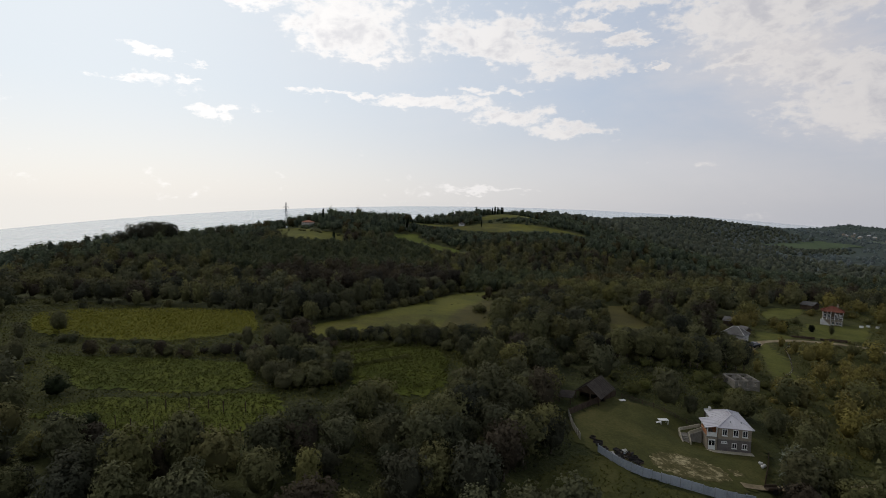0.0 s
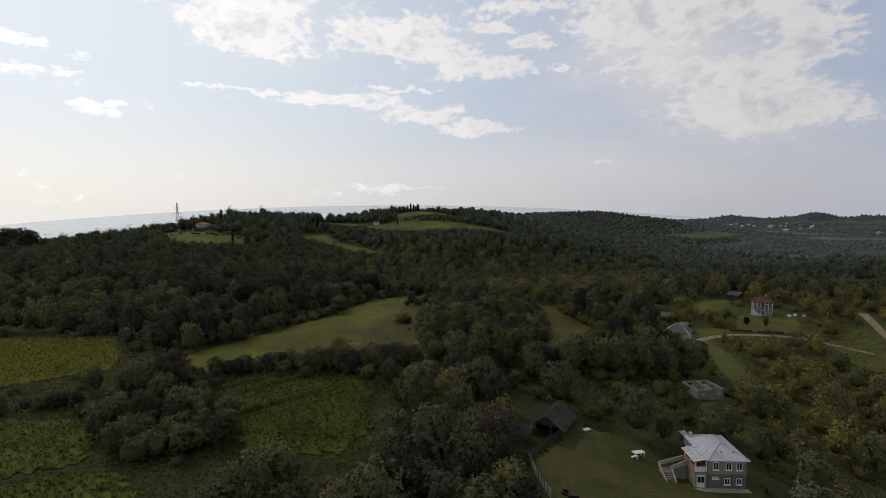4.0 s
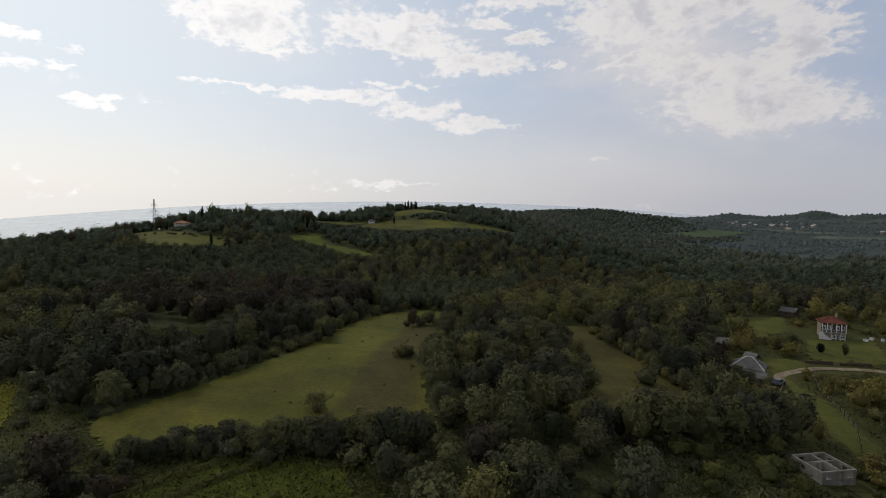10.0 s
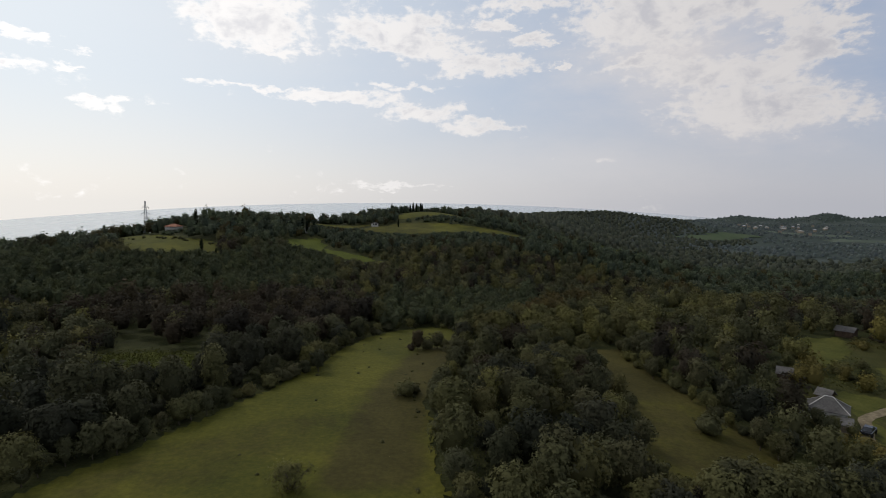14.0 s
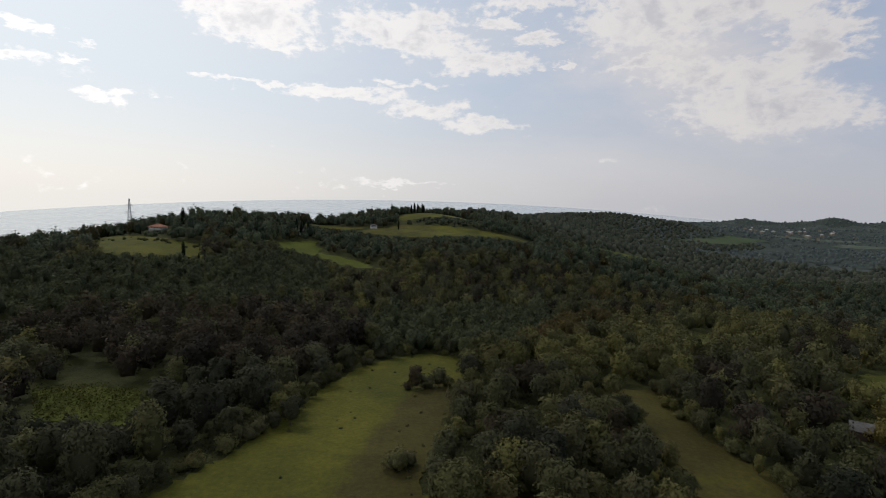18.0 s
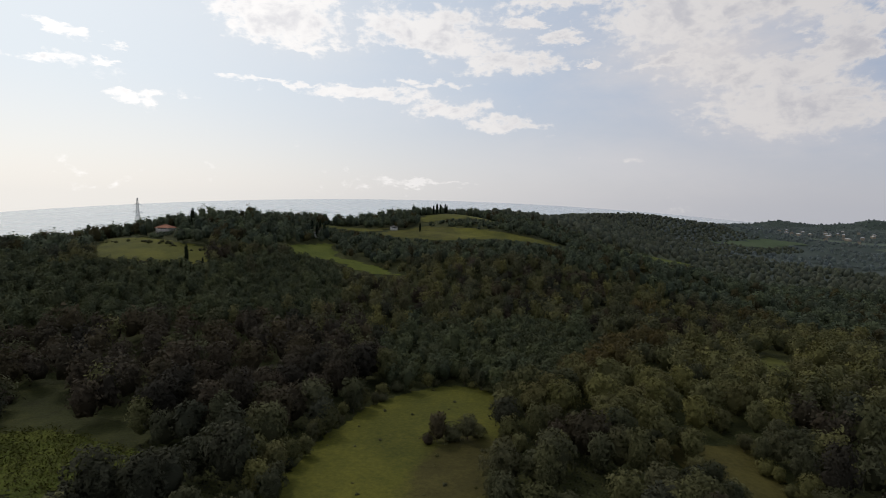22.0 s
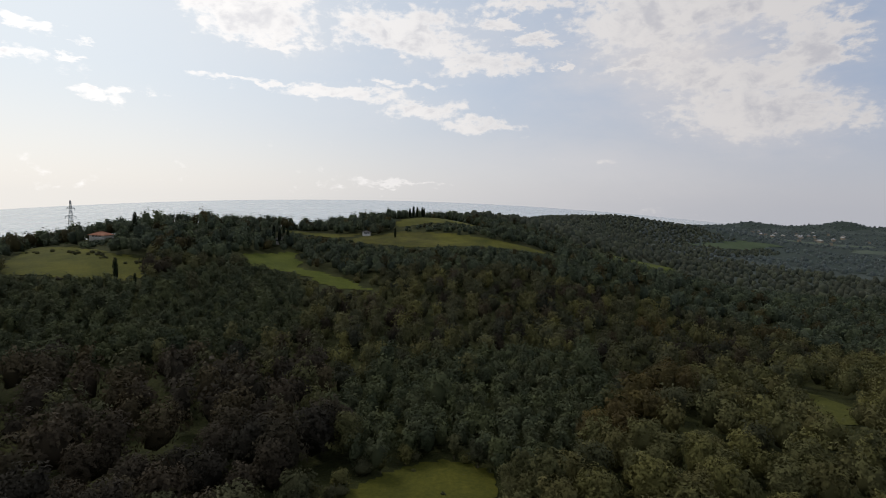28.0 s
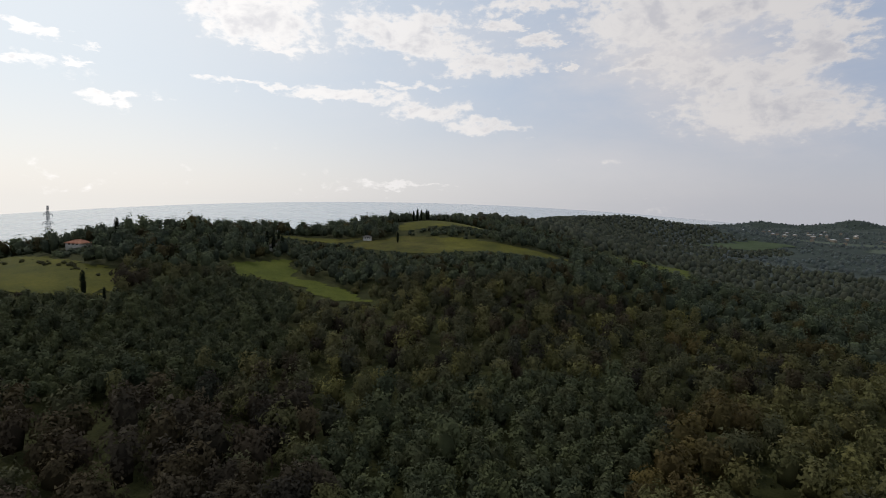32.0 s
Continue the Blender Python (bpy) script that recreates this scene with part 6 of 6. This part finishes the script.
def red_house():
    h = thing("village_house", "two-storey plastered house with a red tiled hip roof and veranda", "house", 106.2, 208.2, -25, ground_z(108, 207) - 0.4)
    W, D, H = 5.9, 4.8, 5.2
    boxed("wall", PLASTER, h, 0, W, 0, D, -0.6, H)
    # dark timber sheet paints in the veranda's shade on the upper wall
    boxed("veranda_wall", WOOD, h, 0.1, W - 0.1, -0.05, -0.002, 2.63, H - 0.1, label="dark sheet standing in for the shade behind the veranda")
    hip_roof(h, W, D, H, 1.6, ROOF_RED, 0.5, 14, label="red clay tile roof")
    boxed("balcony_floor", CONCRETE, h, 0.0, W, -1.2, -0.003, 2.45, 2.62)
    for k in range(6):
        boxed("balcony_post", WHITE_PAINT, h, 0.03 + k * 1.15, 0.15 + k * 1.15, -1.15, -1.03, 2.62, H)
    boxed("balcony_rail", STEEL, h, 0.0, W, -1.17, -1.11, 3.35, 3.45)
    for k in range(18):
        boxed("baluster", STEEL, h, 0.15 + k * 0.32, 0.19 + k * 0.32, -1.16, -1.12, 2.62, 3.35)
    for k in range(4):
        boxed("ground_post", WHITEWASH, h, 2.3 + k * 1.1, 2.5 + k * 1.1, -1.15, -0.85, -0.6, 2.45)
    for x in (0.7, 1.9, 4.0, 5.2):
        window(h, x, 3.2, 0.8, 1.2, -0.05)
    boxed("door", WOOD, h, 2.55, 3.3, -0.11, -0.053, 2.65, 4.6)
    for x in (3.2, 4.3, 5.3):
        window(h, x, 0.7, 0.75, 1.0)
    # stair wall rising to the balcony
    bm = bmesh.new()
    p = [(-0.6, -1.5, -0.6), (3.2, -1.5, -0.6), (3.2, -1.5, -0.2), (0.2, -1.5, 2.6), (-0.6, -1.5, 2.6)]
    f = bm.faces.new([bm.verts.new(v) for v in p])
    got = bmesh.ops.extrude_face_region(bm, geom=[f])["geom"]
    bmesh.ops.translate(bm, verts=[g for g in got if isinstance(g, bmesh.types.BMVert)], vec=(0, 0.28, 0))
    part("stair_wall", bm, WHITEWASH, h, "solid whitewashed stair wall")
    boxed("chimney", PLASTER, h, 4.2, 4.7, 4.0, 4.5, H + 0.4, H + 2.2)
    for k, (x, y, n) in enumerate(((86.0, 185.6, 7), (94.2, 184.9, 8))):
        w = thing("timber_stack", "long low stack of dark brown boards beside the lawn", "timber", x, y, -5, ground_z(x + 3, y))
        for q in range(n):
            for z in range(3):
                boxed("board", WOOD, w, q * 0.95, q * 0.95 + 0.93, -0.12 + 0.02 * z, 0.16, -0.3 + 0.38 * z if z == 0 else 0.08 + 0.36 * (z - 1), 0.07 + 0.36 * z)
    hut = thing("outhouse", "tiny grey timber outhouse with a pale sloping roof behind the yard", "shed", 36.2, 108.2, 12)
    boxed("wall", WOOD, hut, -0.45, 0.45, -0.42, 0.42, -0.4, 1.4)
    bm = bmesh.new()
    slab_of(bm, [(-0.56, -0.56, 1.38), (0.56, -0.56, 1.38), (0.56, 0.56, 1.64), (-0.56, 0.56, 1.64)], 0.05)
    part("roof_plane", bm, STEEL, hut, "pale sloping roof sheet")
    boxed("door", FENCE_WHITE, hut, -0.28, 0.28, -0.47, -0.423, -0.1, 1.2)
    for k, (x, y) in enumerate(((117.5, 205.5), (120.5, 207.0), (123.0, 206.0))):
        o = thing("beehive", "small white box on the grass beside the house", "box", x, y, 20 * k)
        boxed("body", WHITE_PAINT, o, -0.5, 0.5, -0.4, 0.4, 0.05, 0.75, soft=0.02)
        boxed("lid", STEEL, o, -0.55, 0.55, -0.45, 0.45, 0.753, 0.83)


def car(x, y, turn):
    c = thing("car", "dark parked saloon car on the gravel drive", "car", x, y, turn, ground_z(x, y) + 0.2)
    bm = bmesh.new()
    box(bm, -2.1, 2.1, -0.85, 0.85, 0.35, 0.95, soft=0.12)
    part("body", bm, CAR_PAINT, c)
    bm = bmesh.new()
    low = [(-1.5, -0.78, 0.952), (1.1, -0.78, 0.952), (1.1, 0.78, 0.952), (-1.5, 0.78, 0.952)]
    top = [(-1.0, -0.62, 1.45), (0.45, -0.62, 1.45), (0.45, 0.62, 1.45), (-1.0, 0.62, 1.45)]
    a, b = [bm.verts.new(v) for v in low], [bm.verts.new(v) for v in top]
    bm.faces.new(b)
    for k in range(4):
        bm.faces.new((a[k], a[(k + 1) % 4], b[(k + 1) % 4], b[k]))
    part("windows", bm, GLASS, c)
    boxed("roof", CAR_PAINT, c, -0.98, 0.43, -0.6, 0.6, 1.452, 1.5)
    for wx in (-1.35, 1.35):
        for wy in (-0.82, 0.82):
            bm = bmesh.new()
            bmesh.ops.create_cone(bm, cap_ends=True, segments=16, radius1=0.33, radius2=0.33, depth=0.22, matrix=Matrix.Translation((wx, wy, 0.33)) @ Matrix.Rotation(math.pi / 2, 4, "X"))
            part("wheel", bm, RUBBER, c)


# ---- the ridge: pylon and houses ----
def strut(bm, a, b, w):
    a, b = Vector(a), Vector(b)
    d = (b - a).normalized()
    s = d.cross(Vector((0.3, 0.2, 0.9))).normalized() * w / 2
    u = d.cross(s).normalized() * w / 2
    p = [bm.verts.new(v) for v in (a - s - u, a + s - u, a + s + u, a - s + u, b - s - u, b + s - u, b + s + u, b - s + u)]
    for f in ((0, 1, 2, 3), (7, 6, 5, 4), (0, 4, 5, 1), (1, 5, 6, 2), (2, 6, 7, 3), (3, 7, 4, 0)):
        bm.faces.new([p[i] for i in f])


def pylon():
    x, y = -202, 434
    z = ground_z(x, y)
    H = 43.2 - z
    p = thing("pylon", "grey lattice steel power pylon rising above the ridge", "pylon", x, y, 8, z)

    def half(t):
        return 1.35 * (1 - t) + 0.22 * t

    for sx, sy in ((-1, -1), (1, -1), (1, 1), (-1, 1)):
        bm = bmesh.new()
        strut(bm, (sx * half(0), sy * half(0), -0.5), (sx * half(1), sy * half(1), H), 0.13)
        part("leg", bm, STEEL, p)
    n = 9
    for k in range(n):
        t0, t1 = k / n, (k + 1) / n
        a, b = half(t0), half(t1)
        for face in range(4):
            bm = bmesh.new()
            c = [(-1, -1), (1, -1), (1, 1), (-1, 1)]
            u, v = c[face], c[(face + 1) % 4]
            strut(bm, (u[0] * a, u[1] * a, H * t0), (v[0] * b, v[1] * b, H * t1), 0.075)
            strut(bm, (v[0] * a, v[1] * a, H * t0), (u[0] * b, u[1] * b, H * t1), 0.075)
            part("brace", bm, STEEL, p)
    for t, w in ((0.60, 2.6), (0.80, 2.0)):
        for e in (-1, 1):
            bm = bmesh.new()
            for s in (-1, 1):
                strut(bm, (e * half(t), s * half(t), H * t), (e * w, 0, H * t + 0.25), 0.12)
                strut(bm, (e * half(t), s * half(t), H * t + 1.1), (e * w, 0, H * t + 0.25), 0.10)
            arm = part("cross_arm", bm, STEEL, p)
            bm = bmesh.new()
            strut(bm, (e * w, 0, H * t + 0.2), (e * w, 0, H * t - 0.9), 0.16)
            part("insulator", bm, GLASS, arm)


def ridge_house(x, y, w, d, turn, roof, label, high=3.4, z=None):
    h = thing("ridge_house", label, "house", x, y, turn, z, "ridge houses")
    boxed("wall", WHITEWASH, h, 0, w, 0, d, -1.5, high)
    hip_roof(h, w, d, high, w * 0.2, roof, 0.5, 8)
    for q in (0.25, 0.5, 0.75):
        window(h, w * q, 1.2, 1.2, 1.2)


def village():
    rng = np.random.RandomState(77)
    proto = {}
    n = 0
    while n < 26:
        az, d = radians(rng.normal(32.0, 2.6)), rng.uniform(1750, 2420)
        x, y = d * math.sin(az), 20 + d * math.cos(az)
        kind = n % 3
        m = pose(x, y, ground_z(x, y) + 2.0, 0, 0, rng.uniform(0, 180))
        if kind in proto:
            copy_thing(proto[kind], m)
        else:
            h = new("valley_house")
            tagged(h, ("small white house with a pale roof in the far valley", "white house with a grey roof in the far valley", "long pale building in the far valley")[kind], "house", "valley houses")
            w, dd, hh = ((9, 7, 6), (8, 7, 6), (16, 8, 5))[kind]
            boxed("wall", PLASTER, h, 0, w, 0, dd, -8, hh)
            hip_roof(h, w, dd, hh, 2.5, (ROOF_METAL, ROOF_GREY, WHITEWASH)[kind], 0.6, 0)
            h.matrix_basis = m
            proto[kind] = h
        n += 1


# ---- crops and grass, too many to count ----
def build_tufts(name, label, key, per_m2, tall, wide, mat, rows=None, seed=3):
    poly = FIELDS[key][0]
    rng = np.random.RandomState(seed)
    xs, ys = [p[0] for p in poly], [p[1] for p in poly]
    n = int((max(xs) - min(xs)) * (max(ys) - min(ys)) * per_m2)
    x, y = rng.uniform(min(xs), max(xs), n), rng.uniform(min(ys), max(ys), n)
    if rows:
        gap, turn = rows
        c, s = math.cos(turn), math.sin(turn)
        u, v = x * c + y * s, -x * s + y * c
        v = np.round(v / gap) * gap + rng.normal(0, 0.1, n)
        x, y = u * c - v * s, u * s + v * c
    ok = inside(x, y, poly)
    x, y = x[ok], y[ok]
    n = len(x)
    z = height(x, y) + 0.1
    up = np.stack([rng.normal(0, 0.35, n), rng.normal(0, 0.35, n), np.ones(n)], 1)
    up /= np.linalg.norm(up, axis=1)[:, None]
    vs, fs, ns, off = [], [], [], 0
    for k in range(4):
        c = np.stack([x + rng.normal(0, wide * 0.4, n), y + rng.normal(0, wide * 0.4, n), z + tall * rng.uniform(0.15, 1.0, n)], 1)
        v, f, nn = sprays(rng, c, up, wide, 0.5, 1.0)
        vs.append(v)
        fs.append(f + off)
        ns.append(nn)
        off += len(v)
    ob = new(name, mesh_from(name, np.concatenate(vs), np.concatenate(fs), mat, True, None, np.concatenate(ns)))
    tagged(ob, label, "plants", kind="stuff")


LEAF_CROP = leaf_material("crop_leaves", shades(0.068, 0.077, 0.019))
LEAF_MAIZE = leaf_material("maize_leaves", shades(0.155, 0.152, 0.026))
LEAF_WEED = leaf_material("weed_leaves", shades(0.080, 0.084, 0.024))
LEAF_GRASS = leaf_material("grass_blades", shades(0.098, 0.100, 0.026, 0.25))


def terrace_banks():
    """Low grassy banks between the strips of the terraced plot."""
    for k, (ax, ay, bx, by) in enumerate(((-43.0, 109.5, -32.5, 121.0), (-41.0, 106.0, -28.5, 119.5), (-35.0, 101.0, -24.0, 112.5))):
        n = 16
        way = np.array([bx - ax, by - ay]) / math.hypot(bx - ax, by - ay)
        side = np.array([way[1], -way[0]])
        rng = np.random.RandomState(90 + k)
        rows = []
        for o, up in ((-0.9, -0.05), (-0.35, 0.55), (0.15, 0.62), (0.5, -0.05)):
            p = np.array([ax, ay]) + np.linspace(0, math.hypot(bx - ax, by - ay), n)[:, None] * way + side * (o + rng.uniform(-0.12, 0.12, (n, 1)))
            rows.append(np.concatenate([p, (height(p[:, 0], p[:, 1]) + 0.15 + up * rng.uniform(0.7, 1.2, n))[:, None]], 1))
        faces = [(c * n + q, (c + 1) * n + q, (c + 1) * n + q + 1, c * n + q + 1) for c in range(3) for q in range(n - 1)]
        tagged(new("terrace_bank", mesh_from("terrace_bank", np.concatenate(rows), faces, YARD_GRASS, True)), "low grassy bank between two terraced crop strips", "bank", kind="structure")


def crops():
    build_tufts("maize_plants", "tall yellow-green maize plants in rows", "yellow_crop", 4.2, 1.7, 0.42, LEAF_MAIZE, (1.1, 0.25), 1)
    build_tufts("green_crop_plants", "low green crop plants in rows", "green_crop", 6.5, 0.5, 0.30, LEAF_CROP, (1.0, 0.2), 2)
    build_tufts("near_crop_plants", "low green crop plants between stakes", "near_crop", 8.0, 0.45, 0.26, LEAF_CROP, (1.0, 0.15), 3)
    build_tufts("terrace_plants", "tall olive-green plants in rows on the terraced plot", "terrace_crop", 6.0, 1.3, 0.34, LEAF_CROP, (1.7, 0.86), 4)
    build_tufts("glade_plants", "tall green growth in the woodland glade", "glade", 3.0, 1.0, 0.42, LEAF_CROP, None, 5)
    build_tufts("weeds_lower_grass", "rough weeds on the grass below the fence", "lower_grass", 2.4, 0.3, 0.3, LEAF_GRASS, None, 10)
    build_tufts("orchard_blades", "rough grass between the garden trees", "orchard_grass", 1.6, 0.4, 0.32, LEAF_GRASS, None, 9)
    terrace_banks()
    rng = np.random.RandomState(12)
    for k in range(18):
        x, y = -60 + 3.4 * (k % 9) + rng.uniform(-0.5, 0.5), 70 + 7 * (k // 9) + rng.uniform(-1, 1)
        o = thing("stake", "thin weathered stake standing in the crop", "stake", x, y, 0)
        boxed("stick", WOOD, o, -0.05, 0.05, -0.05, 0.05, -0.3, rng.uniform(1.6, 2.2))


# shrubby ground under the woods below the flight line
FLOORS = [[(-8, 98), (10, 112), (20, 112), (48, 122), (56, 150), (45, 152), (20, 150), (22, 215), (-2, 216), (-5, 190), (-8, 165), (-6, 130)], [(-40, 62), (-20, 84), (-6, 98), (9, 98), (8, 82), (-4, 66), (-12, 56)],
          [(-62, 134), (-45, 157), (-33, 188), (-28, 222), (-60, 205), (-95, 185), (-100, 160)]]


def undergrowth():
    """Knee-high weeds and brambles between the trees of the thin stands."""
    rng = np.random.RandomState(21)
    for stand, leaf, gap in (("farmland", LEAF_WEED, 0.8), ("gardens", LEAF_BRAMBLE, 0.9), ("scrub", LEAF_BRAMBLE, 0.7), ("hedge", LEAF_WEED, 0.8), ("thicket", LEAF_WEED, 0.8), ("floor", LEAF_DEEP, 1.0)):
        for poly in [row[1] for row in STANDS if row[0] == stand] if stand != "floor" else FLOORS:
            xs, ys = [p[0] for p in poly], [p[1] for p in poly]
            x, y = scatter(rng, min(xs), max(xs), min(ys), max(ys), gap)
            ok = inside(x, y, poly) & ~open_ground(x, y, 0.4) & in_sight(x, y, 4)
            x, y = x[ok], y[ok]
            n = len(x)
            patch = 0.5 + 0.5 * np.sin(x * 0.23 + 1.3 * np.sin(y * 0.19)) * np.cos(y * 0.27 + np.sin(x * 0.13))
            up = np.stack([rng.normal(0, 0.4, n), rng.normal(0, 0.4, n), np.ones(n)], 1)
            up /= np.linalg.norm(up, axis=1)[:, None]
            vs, fs, ns, off = [], [], [], 0
            for k in range(5):
                c = np.stack([x + rng.normal(0, 0.35, n), y + rng.normal(0, 0.35, n), height(x, y) + 0.1 + (0.1 + 0.6 * patch) * rng.uniform(0.2, 1.0, n)], 1)
                v, f, nn = sprays(rng, c, up, 0.36, 0.6, 0.8)
                vs.append(v)
                fs.append(f + off)
                ns.append(nn)
                off += len(v)
            tint = np.tile(np.repeat(patch, 3), 5)
            ob = new("weeds", mesh_from("weeds", np.concatenate(vs), np.concatenate(fs), leaf, True, tint, np.concatenate(ns)))
            tagged(ob, "rank green weeds and brambles between the fields and gardens", "weeds", kind="stuff")


undergrowth()
yard_things()
barn()
ruin()
farmhouse()
wire_fence([(83.5, 179), (76.5, 168), (73.8, 159), (69.5, 148), (63, 139)])
red_house()
car(68.3, 168.8, 40)
pylon()
ridge_house(-178, 411, 8, 6, -10, ROOF_ORANGE, "low white house with an orange-red roof among ridge trees", 2.2, ground_z(-174, 411) + 0.6)
ridge_house(-104, 456, 6, 5, 5, ROOF_GREY, "small grey-roofed house among trees on the ridge", 2.6, ground_z(-104, 456) + 0.2)
ridge_house(-62, 509, 5, 4, 12, ROOF_GREY, "small white house on the ridge by a hedge", 2.4)
village()
crops()
for key, poly in (("bare_patch", [(21.5, 87), (24, 88.6), (28, 88.4), (31.5, 86.5), (32, 83.4), (29, 81.6), (25, 81), (21.5, 82.6), (20.6, 85)]), ("bare_spot", [(32.6, 87.2), (34.4, 87.4), (34.6, 85.8), (33.0, 85.2)])):
    FIELDS[key] = (poly, SAND, 0.5)
    tagged(build_field(key, poly, SAND, 0.5), "worn pale bare earth in the yard", "earth", kind="structure")
